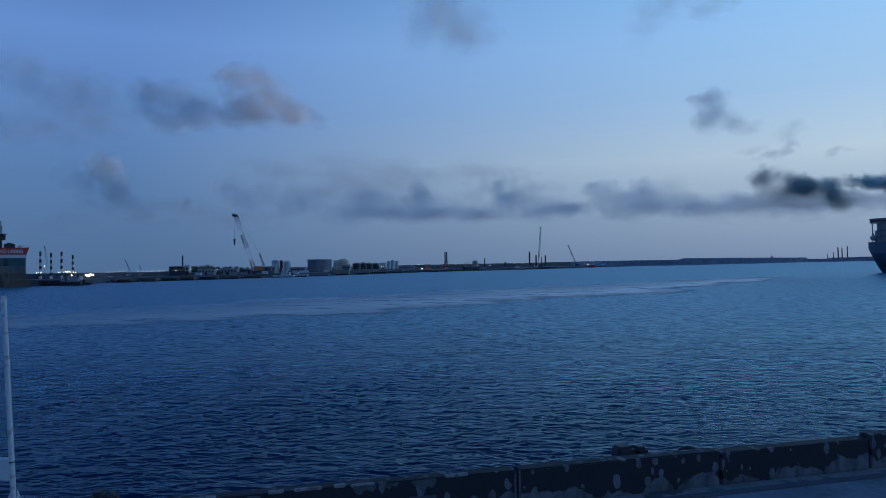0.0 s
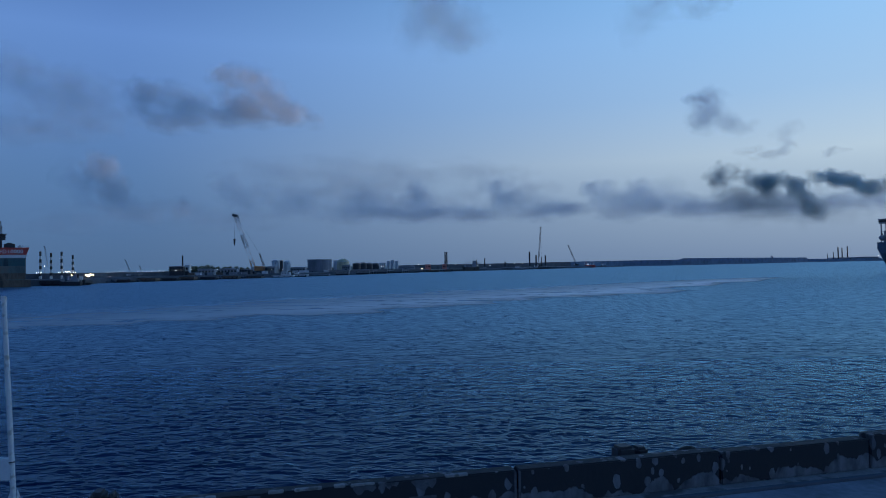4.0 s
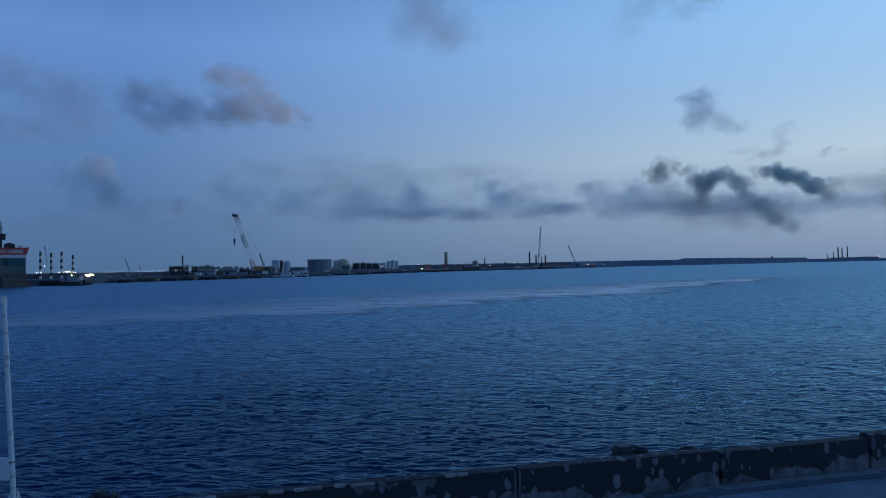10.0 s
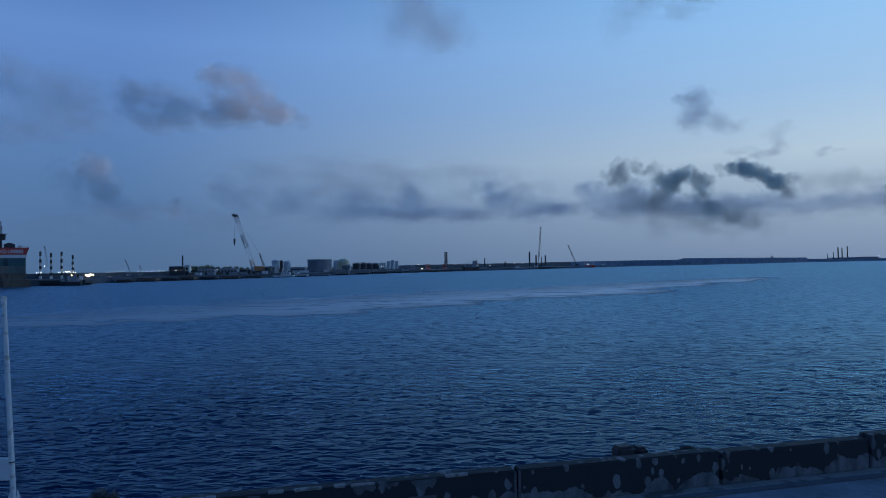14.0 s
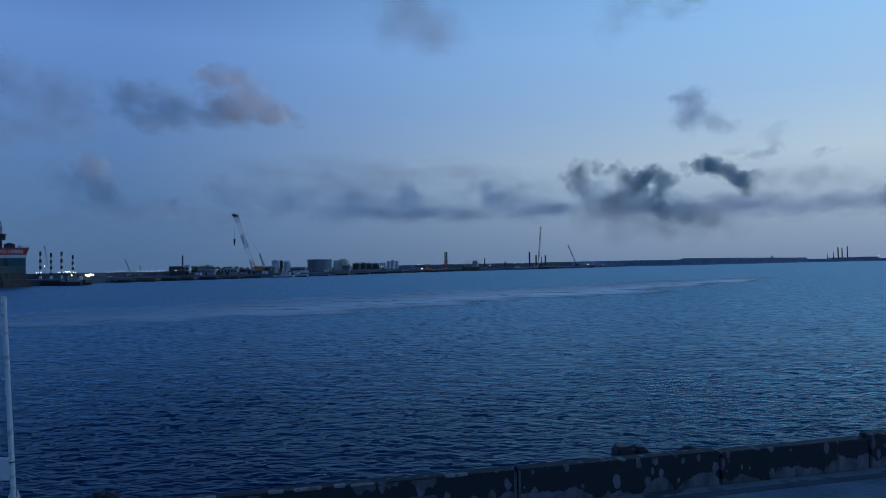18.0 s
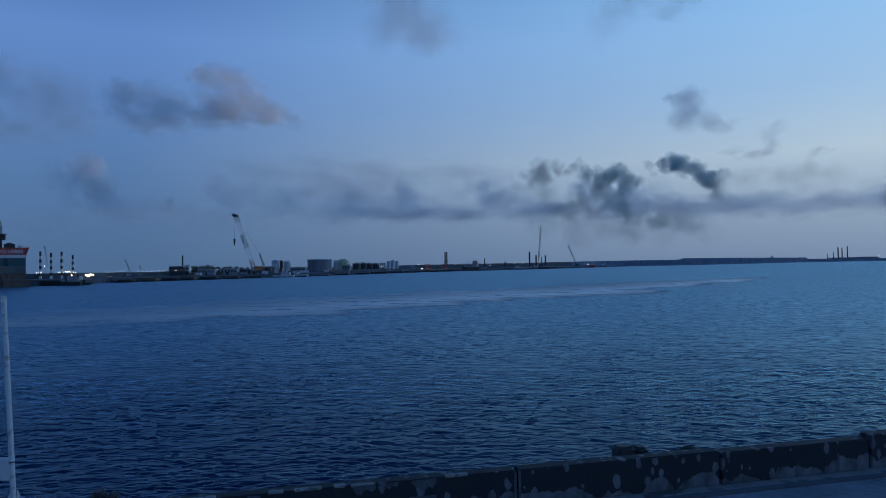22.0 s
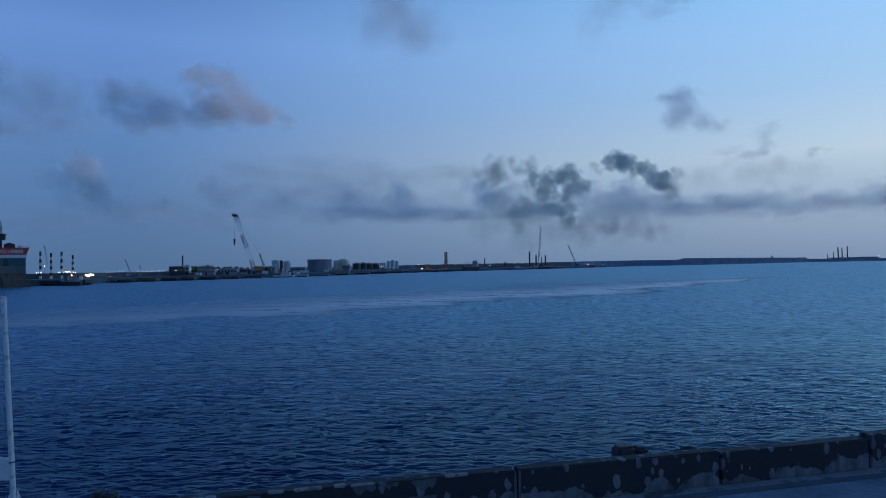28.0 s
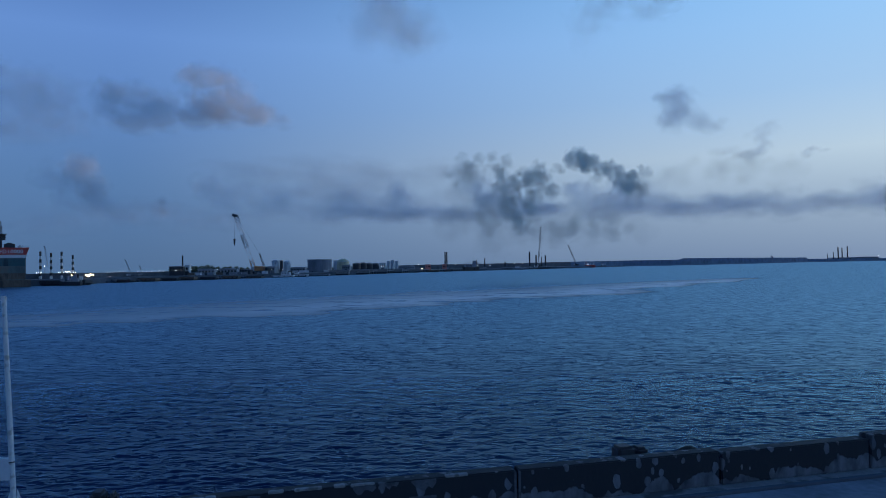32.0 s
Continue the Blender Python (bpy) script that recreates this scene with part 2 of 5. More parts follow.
TEAL = mat("teal_paint", (0.055, 0.13, 0.14), 0.6, var=0.35, scale=0.2, wear=(0.03, 0.06, 0.07), streak=0.3)
CORAL = mat("coral_paint", (0.85, 0.28, 0.21), 0.5, var=0.25, scale=0.2, wear=(0.5, 0.16, 0.12))
DARK = mat("dark_steel", (0.045, 0.048, 0.055), 0.6, var=0.4, scale=0.4)
BLACK = mat("black_paint", (0.012, 0.012, 0.014), 0.5, var=0.4, scale=0.5)
RUBBER = mat("rubber", (0.02, 0.02, 0.021), 0.8, var=0.4, scale=3)
ORANGE = mat("orange_paint", (0.66, 0.27, 0.10), 0.5, var=0.3, scale=0.3, wear=(0.25, 0.12, 0.07))
PALE = mat("pale_cladding", (0.6, 0.61, 0.61), 0.6, var=0.2, scale=0.15, streak=0.2)
CREAM = mat("cream_tank", (0.62, 0.55, 0.36), 0.6, var=0.2, scale=0.12, streak=0.25)
GREY = mat("grey_steel", (0.31, 0.33, 0.35), 0.6, var=0.3, scale=0.15, streak=0.25)
# a navy hull, its colour lightened to hold the haze in front of it
HAZED_NAVY = mat("hazed_navy_hull", (0.085, 0.15, 0.21), 0.5, var=0.35, scale=0.1, streak=0.3)
GLASS = mat("dark_glass", (0.01, 0.012, 0.015), 0.08, var=0.1, scale=1, bump=0)
LEAF = mat("tree_leaves", (0.05, 0.07, 0.03), 0.8, var=0.5, scale=0.3)
BARK = mat("bark", (0.08, 0.06, 0.05), 0.9, var=0.4, scale=1)
DARK_TANK = mat("dark_tank", (0.21, 0.225, 0.25), 0.6, var=0.3, scale=0.12, streak=0.25)
LAMP_WARM = mat("lamp_warm", (1.0, 0.72, 0.42), emit=14)
LAMP_WHITE = mat("lamp_white", (0.95, 0.95, 1.0), emit=4)
# dusk light is put into the cloud colours: warm white where lit, bluish where shaded
CLOUD = vapour("cloud_vapour", (0.74, 0.9, 1.0), 0.075, 1.5, 0.8, 2.6, 6, 0.0, 0.5)
LIT_CLOUD = vapour("lit_cloud_vapour", (1.0, 0.98, 0.97), 0.095, 1.5, 0.8, 2.6, 6, 0.0, 0.5)
LIT_VEIL = vapour("lit_veil_vapour", (1.0, 0.97, 0.97), 0.06, 1.5, 0.9, 2.4, 6, 0.0, 0.5)
FAR_CLOUD = vapour("far_cloud_vapour", (0.70, 0.88, 1.0), 0.054, 1.5, 0.7, 2.6, 6, 0.0, 0.4)
THIN_CLOUD = vapour("thin_cloud_vapour", (0.86, 0.95, 1.0), 0.034, 1.3, 1.0, 2.4, 5, 0.0, 0.6)
SMOKE = vapour("smoke_vapour", (0.56, 0.74, 0.73), 0.19, 1.4, 0.7, 4.4, 6, 0.0, 0.4)
THIN_SMOKE = vapour("dispersing_smoke_vapour", (0.68, 0.71, 0.63), 0.115, 1.4, 0.8, 4.4, 6, 0.0, 0.45)
HAZE = vapour("thin_smoke_vapour", (0.68, 0.68, 0.61), 0.045, 1.5, 1.0, 3.0, 5, 0.0, 0.6)


# ---- geometry ----
class Geo:
    def __init__(self):
        self.v, self.f = [], []

    def add(self, verts, faces):
        k = len(self.v)
        self.v += [tuple(p) for p in verts]
        self.f += [tuple(i + k for i in f) for f in faces]
        return self

    def box(self, x0, x1, y0, y1, z0, z1):
        v = [(x, y, z) for x in (x0, x1) for y in (y0, y1) for z in (z0, z1)]
        return self.add(v, [(0, 1, 3, 2), (4, 6, 7, 5), (0, 4, 5, 1), (2, 3, 7, 6), (0, 2, 6, 4), (1, 5, 7, 3)])

    def tube(self, p0, p1, r0, r1=None, n=8):
        p0, p1 = Vector(p0), Vector(p1)
        r1 = r0 if r1 is None else r1
        q = (p1 - p0).to_track_quat("Z", "Y").to_matrix()
        ring = [Vector((math.cos(2 * math.pi * i / n), math.sin(2 * math.pi * i / n), 0)) for i in range(n)]
        v = [p0 + q @ (c * r0) for c in ring] + [p1 + q @ (c * r1) for c in ring]
        f = [(i, (i + 1) % n, n + (i + 1) % n, n + i) for i in range(n)]
        return self.add(v, f + [tuple(range(n))[::-1], tuple(range(n, 2 * n))])

    def lathe(self, profile, n=16, x=0.0, y=0.0):
        v = [(x + r * math.cos(2 * math.pi * i / n), y + r * math.sin(2 * math.pi * i / n), z) for r, z in profile for i in range(n)]
        f = [(k * n + i, k * n + (i + 1) % n, (k + 1) * n + (i + 1) % n, (k + 1) * n + i) for k in range(len(profile) - 1) for i in range(n)]
        return self.add(v, f + [tuple(range(n))[::-1], tuple(range(len(v) - n, len(v)))])

    def prism(self, outline, y0, y1):
        """An outline of (x, z), run from y0 to y1."""
        n = len(outline)
        v = [(x, y0, z) for x, z in outline] + [(x, y1, z) for x, z in outline]
        return self.add(v, [(i, (i + 1) % n, n + (i + 1) % n, n + i) for i in range(n)] + [tuple(range(n))[::-1], tuple(range(n, 2 * n))])

    def loft(self, loops):
        n = len(loops[0])
        v = [p for loop in loops for p in loop]
        f = [(k * n + i, k * n + (i + 1) % n, (k + 1) * n + (i + 1) % n, (k + 1) * n + i) for k in range(len(loops) - 1) for i in range(n)]
        return self.add(v, f + [tuple(range(n))[::-1], tuple(range(len(v) - n, len(v)))])

    def lattice(self, p0, p1, w0, w1, bays, r):
        """A square lattice mast: four chords with zigzag braces."""
        p0, p1 = Vector(p0), Vector(p1)
        q = (p1 - p0).to_track_quat("Z", "Y").to_matrix()
        corner = [Vector((a, b, 0)) for a, b in ((-1, -1), (1, -1), (1, 1), (-1, 1))]
        at = lambda k, t: p0.lerp(p1, t) + q @ (corner[k % 4] * (w0 + (w1 - w0) * t) / 2)
        for k in range(4):
            self.tube(at(k, 0), at(k, 1), r, n=4)
            for i in range(bays):
                self.tube(at(k + i, i / bays), at(k + i + 1, (i + 1) / bays), r * 0.6, n=3)
                self.tube(at(k, i / bays), at(k + 1, i / bays), r * 0.6, n=3)
        return self

    def lump(self, x, y, z, rx, ry, rz, seed=0, rough=0.25, sub=2):
        bm = bmesh.new()
        bmesh.ops.create_icosphere(bm, subdivisions=sub, radius=1)
        for v in bm.verts:
            v.co *= 1 + rough * noise.noise(v.co * 1.7 + Vector((seed * 3.1, seed, 0)))
        bm.verts.index_update()
        self.add([(x + v.co.x * rx, y + v.co.y * ry, z + v.co.z * rz) for v in bm.verts], [tuple(v.index for v in f.verts) for f in bm.faces])
        bm.free()
        return self


def part(name, geo, material, parent=None, label="", smooth=False, bevel=0.0):
    me = bpy.data.meshes.new(name)
    me.from_pydata(geo.v, [], geo.f)
    me.update()
    if bevel:
        bm = bmesh.new()
        bm.from_mesh(me)
        bmesh.ops.bevel(bm, geom=bm.edges[:], offset=bevel, segments=2, affect="EDGES", clamp_overlap=True)
        bm.to_mesh(me)
        bm.free()
    if smooth:
        me.polygons.foreach_set("use_smooth", [True] * len(me.polygons))
    me.materials.append(material)
    ob = new(name, me)
    if parent:
        ob.parent = parent
    return tagged(ob, label=label)


def thing(name, label, category, at=(0, 0, 0), rz=0.0, group="", kind=""):
    ob = new(name)
    ob.empty_display_size = 0.5
    ob.matrix_basis = pose(*at, 0, 0, rz)
    return tagged(ob, label, category, group, kind)


BILLOWS = {}


def billow_data(material, k):
    """A lumpy closed billow of unit size, one of six; fade says how deep the vapour is, from its rim to its middle."""
    if (material.name, k) in BILLOWS:
        return BILLOWS[material.name, k]
    me = bpy.data.meshes.new("billow")
    bm = bmesh.new()
    bmesh.ops.create_icosphere(bm, subdivisions=4, radius=1)
    fades = []
    for v in bm.verts:
        fades.append(1 - math.hypot(v.co.x, v.co.z))
        v.co *= 1 + 0.26 * noise.noise(v.co * 1.9 + Vector((k * 3.1, k, 0))) + 0.1 * noise.noise(v.co * 5.0 + Vector((k, 0, 7.0)))
    bm.to_mesh(me)
    bm.free()
    me.attributes.new("fade", "FLOAT", "POINT").data.foreach_set("value", fades)
    me.polygons.foreach_set("use_smooth", [True] * len(me.polygons))
    me.materials.append(material)
    me.update()
    BILLOWS[material.name, k] = me
    return me


# ---- the sea ----
def sea():
    rng = np.random.default_rng(5)
    rows = np.concatenate([[12, 18, 22], 1 / np.linspace(1 / 26.5, 1 / 320.0, 1150), np.geomspace(330, 4900, 60)])
    s = np.concatenate([[-1.0], np.linspace(-1, 1, 860), [1.0]])
    y = np.repeat(rows[:, None], len(s), 1)
    x = s[None, :] * (0.645 * rows + 11)[:, None]
    x[:, 0], x[:, -1] = -6000, 6000
    z, lost, total = np.zeros_like(x), np.zeros_like(rows), 0.0
    cell = np.gradient(rows)[:, None]
    gust = 1 + 0.16 * np.sin(x * 0.11 + y * 0.05 + 1.0) * np.sin(x * 0.043 - y * 0.09) + 0.1 * np.sin(x * 0.31 - y * 0.17 + 2.0)
    for n in range(74):
        # short chop near the quay, longer wind waves that still show far out
        lam = 0.2 * (0.75 / 0.2) ** rng.random() if n < 54 else 0.8 * (2.8 / 0.8) ** rng.random()
        th = rng.normal(math.radians(264), 0.42 if n < 54 else 0.4)
        k = 2 * np.pi / lam
        amp = 0.0036 * lam if n < 54 else 0.0032 * lam ** 0.75
        fade = np.clip((lam / cell - 1.5) / 1.6, 0, 1)
        lost += (amp * k * (1 - fade[:, 0])) ** 2
        total += (amp * k) ** 2
        ph = k * (x * math.cos(th) + y * math.sin(th)) + rng.uniform(0, 6.28)
        z[:, 1:-1] += amp * fade * (gust * (np.sin(ph) - 0.25 * np.cos(2 * ph)))[:, 1:-1]
    me = bpy.data.meshes.new("water")
    nr, nc = x.shape
    i = (np.arange(nr - 1)[:, None] * nc + np.arange(nc - 1)[None, :]).ravel()
    quads = np.stack([i, i + 1, i + nc + 1, i + nc], 1).astype(np.int32)
    me.vertices.add(nr * nc)
    me.vertices.foreach_set("co", np.stack([x, y, z], -1).ravel().astype(np.float32))
    me.loops.add(quads.size)
    me.loops.foreach_set("vertex_index", quads.ravel())
    me.polygons.add(len(quads))
    me.polygons.foreach_set("loop_start", np.arange(0, quads.size, 4, dtype=np.int32))
    me.polygons.foreach_set("use_smooth", np.ones(len(quads), bool))
    me.update(calc_edges=True)
    chop = np.repeat(np.sqrt(lost / total)[:, None], nc, 1).astype(np.float32)
    me.attributes.new("chop", "FLOAT", "POINT").data.foreach_set("value", chop.ravel())
    me.materials.append(WATER)
    return tagged(new("water", me), "dark blue choppy harbour water under a dusk sky", "water", kind="structure")


water = sea()


# ---- the far shore: a long mole that runs out into a breakwater ----
def ridge(name, label, material, line):
    """line: x, y of the waterline, the quay's height, the crest's height and how far back it lies."""
    g = Geo()
    cols = []
    for i, (x, y, zq, zc, back) in enumerate(line):
        s = Vector((x, y)).normalized()
        pts = [(0, -2.0), (0.5, zq), (back, zq), (back + 0.3, zc), (back + 6, zc), (back + 14, -2.0)]
        cols.append([(x + s.x * o, y + s.y * o, z) for o, z in pts])
    return tagged(part(name, g.loft(cols), material), label, name.replace("_", " "), kind="structure")


ridge("harbour_mole", "dark stone mole with a low sea wall along its back", QUAYSTONE, [
    (-420, 445, 4, 8.2, 70), (-285, 470, 4, 8.3, 70), (-262, 486, 4, 8.3, 70), (-266, 550, 4, 8.1, 70), (-243, 606, 4, 8.2, 80), (-210, 654, 4, 8.6, 90), (-180, 702, 4, 8.8, 100), (-142, 776, 4, 8.8, 100),
    (-103, 879, 4, 10, 100), (-53, 1014, 4, 11.2, 100), (33, 1156, 4, 11.9, 100), (139, 1267, 4, 12.2, 100), (262, 1432, 4, 13.9, 150)])
ridge("breakwater", "long dark rock breakwater running out to sea", HAZED_ROCK, [
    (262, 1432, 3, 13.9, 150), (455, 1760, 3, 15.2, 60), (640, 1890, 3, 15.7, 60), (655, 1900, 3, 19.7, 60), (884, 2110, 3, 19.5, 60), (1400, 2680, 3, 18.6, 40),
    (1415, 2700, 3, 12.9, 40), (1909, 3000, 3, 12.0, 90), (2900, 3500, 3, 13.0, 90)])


# ---- the quay before the camera ----
QUAY = Matrix.Translation((1.6, 17.2, 3.2)) @ pose(0, 0, 0, 0, 0, 14.3)


def on_quay(x, y, z=0.0, rz=0.0):
    return QUAY @ pose(x, y, z, 0, 0, rz)


g = Geo().box(-60, 90, -60, 1.5, -6, 0)
quay = part("quay", g, CONCRETE)
quay.matrix_basis = QUAY
tagged(quay, "stained concrete quay apron beside the parapet", "quay", kind="structure")
parapet = thing("parapet_wall", "low quay parapet with peeling black paint over pale plaster", "wall", kind="structure")
parapet.matrix_basis = QUAY
for x0, x1, top in ((-30.0, -20.1, 0.9), (-20.0, -10.1, 0.9), (-10.0, -0.04, 0.88), (0.04, 5.55, 0.88), (5.6, 10.3, 0.83), (10.35, 18.0, 0.93), (18.1, 28.0, 0.93), (28.1, 38.0, 0.93)):
    part("wall_segment", Geo().box(x0, x1, -0.42, 0, 0, top), PEELING, parapet, bevel=0.03)
for x0, x1 in ((-0.10, -0.035), (0.01, 0.07)):
    part("joint_strip", Geo().box(x0, x1, -0.435, -0.40, 0.0, 0.86), PLASTER, parapet, "pale mortar strip at a joint", bevel=0.006)
rng = random.Random(4)


def ragged(x, z, wd, h, y0, y1):
    """A flat flake of plaster with a broken outline, its top edge straight."""
    low = [(x + wd * (1 - k / 6), z - h * (rng.uniform(0.45, 1.0) if 0 < k < 6 else rng.uniform(0.1, 0.4))) for k in range(7)]
    return Geo().prism([(x, z), (x + wd, z + rng.uniform(-0.01, 0.01))] + low, y0, y1)


x = -12.0
while x < 0.2:
    n = rng.uniform(0.2, 0.62)
    worn = x < -1.8
    if rng.random() < (0.8 if worn else 0.35):
        part("coping_stone", Geo().box(x, x + n, -0.435 - rng.random() * 0.02, -0.36 + 0.08 * rng.random(), 0.86, 0.90 + rng.random() * 0.03), COPING, parapet, "whitewashed chipped coping", bevel=0.012)
    if worn and rng.random() < 0.75:
        part("plaster_patch", ragged(x + rng.uniform(-0.05, 0.1), 0.855, n * rng.uniform(0.7, 1.1), rng.uniform(0.12, 0.34), -0.438, -0.41), PLASTER, parapet, "patch of bare grey plaster")
    if worn and rng.random() < 0.6:
        part("plaster_patch", ragged(x + rng.uniform(-0.1, 0.1), rng.uniform(0.36, 0.56), rng.uniform(0.3, 0.7), rng.uniform(0.2, 0.4), -0.436, -0.41), PLASTER, parapet, "patch of bare grey plaster")
    x += n + rng.uniform(0.02, 0.28)

# ---- white post on the parapet ----
foot, tip = Vector((-8.955, 14.5, 4.1)), Vector((-9.165, 14.5, 8.5))
post = thing("signal_post", "slim white painted steel post on the parapet", "post", foot)
up = tip - foot
part("pole", Geo().tube((0, 0, 0), up, 0.056, 0.047, 16), WORN_WHITE, post, smooth=False)
part("pole_cap", Geo().tube(up * 0.985, up * 1.006, 0.062, 0.045, 12), WORN_WHITE, post)
part("clamp", Geo().tube(up * 0.222, up * 0.228, 0.062, 0.062, 16), DARK, post, "dark band")
g = Geo()
for k in range(4):
    a = k * math.pi / 2 + 0.4
    d = Vector((math.cos(a), math.sin(a), 0))
    o = Vector((-d.y, d.x, 0)) * 0.008
    p = [d * 0.05, d * 0.2, d * 0.06 + Vector((0, 0, 0.42))]
    g.add([q + o for q in p] + [q - o for q in p], [(0, 1, 2), (5, 4, 3), (0, 3, 4, 1), (1, 4, 5, 2), (2, 5, 3, 0)])
part("base_gusset", g, WORN_WHITE, post)
part("base_plate", Geo().box(-0.22, 0.22, -0.2, 0.2, -0.02, 0.02), WORN_WHITE, post, bevel=0.005)
part("box", Geo().box(-0.5, -0.04, -0.05, 0.12, 0.62, 1.06), WHITE, post, "white junction box", bevel=0.02)


# ---- clouds ----
MOVES = []


def chain(rng, heaps, n):
    """Draws n billows along a chain of heaps: each heap's numbers, blended, a place in the round and a size."""
    for step in range(n):
        k = (step + rng.random()) / n * (len(heaps) - 1)
        i = min(int(k), len(heaps) - 2)
        a, r = rng.uniform(0, 2 * math.pi), math.sqrt(rng.random())
        yield np.array(heaps[i]) * (i + 1 - k) + np.array(heaps[i + 1]) * (k - i), math.cos(a) * r, math.sin(a) * r, rng.uniform(0.55, 1.0)


def cloud(y, label, seed, drift, rise, heaps):
    """heaps: the vapour, how many billows, and a chain of heaps, each with its middle (x, z) and half sizes in metres."""
    rng = random.Random(seed)
    mid = np.mean([h[:2] for _, _, hs in heaps for h in hs], 0)
    ob = thing("cloud", label, "cloud", (mid[0], y, mid[1]), group="clouds")
    for material, n, hs in heaps:
        for (x, z, rx, rz), u, v, size in chain(rng, hs, n):
            billow = new("billow", billow_data(material, rng.randrange(6)))
            billow.parent = ob
            at = Vector((x - mid[0] + u * rx * (1.2 - 0.6 * size), rng.uniform(-0.4, 0.4) * rx, z - mid[1] + v * rz * (1.2 - 0.6 * size)))
            billow.matrix_basis = pose(*at, 0, rng.uniform(-30, 30) * min(1, rz / rx)) @ Matrix.Diagonal((rx * size, rx * size * 0.8, rz * size, 1))
    MOVES.append((ob, [(0.0, pose(mid[0], y, mid[1])), (32.0, pose(mid[0] + drift, y, mid[1] + rise))]))


cloud(1950, 'soft grey cloud wedge, its sunlit top put in as a warmer colour', 11, -105, 0, [(LIT_CLOUD, 44, [(-580, 566, 56, 34), (-528, 529, 71, 52), (-474, 484, 79, 52), (-414, 447, 64, 34), (-351, 419, 45, 13)]), (LIT_CLOUD, 18, [(-541, 482, 56, 47), (-446, 440, 84, 30)]), (CLOUD, 22, [(-628, 563, 37, 19), (-592, 531, 41, 47), (-557, 458, 75, 37), (-462, 423, 93, 19)]), (CLOUD, 70, [(-860, 532, 41, 30), (-831, 490, 49, 52), (-764, 509, 52, 49), (-709, 468, 84, 41), (-621, 443, 84, 37), (-542, 442, 75, 30)]), (CLOUD, 24, [(-804, 438, 67, 30), (-693, 417, 84, 26)])])
cloud(1770, 'thin blue-grey cloud high over the mole', 12, -105, 0, [(THIN_CLOUD, 120, [(-1099, 535, 68, 59), (-1041, 520, 76, 54), (-976, 446, 85, 61), (-889, 488, 68, 54), (-853, 408, 85, 51), (-998, 381, 119, 42), (-1113, 368, 85, 37)])])
cloud(1317, 'grey ragged cloud in a clear sky', 13, -105, 0, [(THIN_CLOUD, 64, [(-32, 479, 48, 53), (14, 493, 73, 56), (48, 462, 66, 48), (83, 444, 40, 23)])])
cloud(1258, 'thin grey cloud streak high up', 14, -105, 0, [(THIN_CLOUD, 40, [(369, 447, 31, 43), (416, 484, 54, 19), (478, 485, 72, 19), (540, 482, 48, 14)])])
cloud(2097, 'small dark ragged cloud', 15, -105, 8, [(CLOUD, 34, [(775, 488, 36, 20), (815, 511, 48, 30), (831, 476, 48, 36), (812, 422, 52, 44)]), (CLOUD, 16, [(804, 439, 48, 48), (864, 421, 56, 32), (937, 406, 40, 20)])])
cloud(2696, 'small ragged cloud with torn edges', 16, -105, 0, [(CLOUD, 18, [(1202, 435, 52, 23), (1294, 418, 62, 21), (1348, 446, 41, 36), (1358, 486, 41, 26)]), (THIN_CLOUD, 16, [(1301, 495, 36, 21), (1358, 517, 47, 26), (1386, 543, 36, 21)])])
cloud(2980, 'small grey wisp of cloud', 17, -105, 0, [(CLOUD, 8, [(1661, 470, 40, 20), (1727, 481, 40, 17)])])
cloud(4200, 'wide bank of low cumulus', 18, -130, 0, [(FAR_CLOUD, 46, [(-168, 501, 64, 64), (-104, 424, 97, 89), (-164, 336, 221, 56), (92, 318, 242, 48), (270, 315, 161, 40)]), (FAR_CLOUD, 30, [(-659, 358, 201, 89), (-488, 397, 181, 105), (-317, 359, 181, 81), (-181, 323, 201, 48)]), (FAR_CLOUD, 48, [(273, 494, 81, 72), (362, 499, 72, 72), (402, 409, 121, 105), (503, 353, 181, 81), (691, 343, 201, 72), (879, 333, 201, 48)]), (FAR_CLOUD, 34, [(-489, 328, 242, 48), (-79, 314, 242, 44), (332, 314, 242, 48), (742, 321, 242, 56), (1152, 321, 242, 56), (1596, 314, 242, 52)]), (LIT_VEIL, 26, [(-658, 485, 181, 97), (-418, 464, 201, 81), (128, 393, 181, 81), (523, 483, 121, 89), (624, 430, 121, 72)])])
cloud(4300, 'bank of low cumulus over the sea', 19, -130, 0, [(FAR_CLOUD, 34, [(921, 509, 66, 45), (1000, 444, 99, 82), (1093, 386, 140, 91), (1285, 359, 206, 82)]), (FAR_CLOUD, 60, [(1182, 431, 99, 74), (1281, 464, 124, 91), (1363, 403, 165, 107), (1513, 351, 206, 74), (1687, 341, 206, 70), (1811, 381, 140, 62), (1950, 344, 206, 66)]), (FAR_CLOUD, 46, [(1950, 337, 206, 62), (2108, 355, 186, 91), (2273, 395, 107, 91), (2317, 338, 206, 74), (2510, 356, 206, 74), (2686, 381, 186, 91)]), (FAR_CLOUD, 36, [(2828, 438, 165, 91), (2931, 366, 247, 91), (3107, 399, 206, 107), (3245, 344, 247, 107)])])
cloud(3775, 'cumulus puff, its sunlit part put in as a paler colour', 20, -130, 0, [(LIT_CLOUD, 30, [(-1857, 612, 94, 65), (-1805, 528, 94, 94), (-1754, 410, 101, 87)]), (LIT_CLOUD, 8, [(-1416, 367, 43, 65), (-1379, 311, 36, 43)]), (FAR_CLOUD, 18, [(-2005, 544, 101, 94), (-1898, 459, 101, 94), (-1699, 363, 145, 87)])])
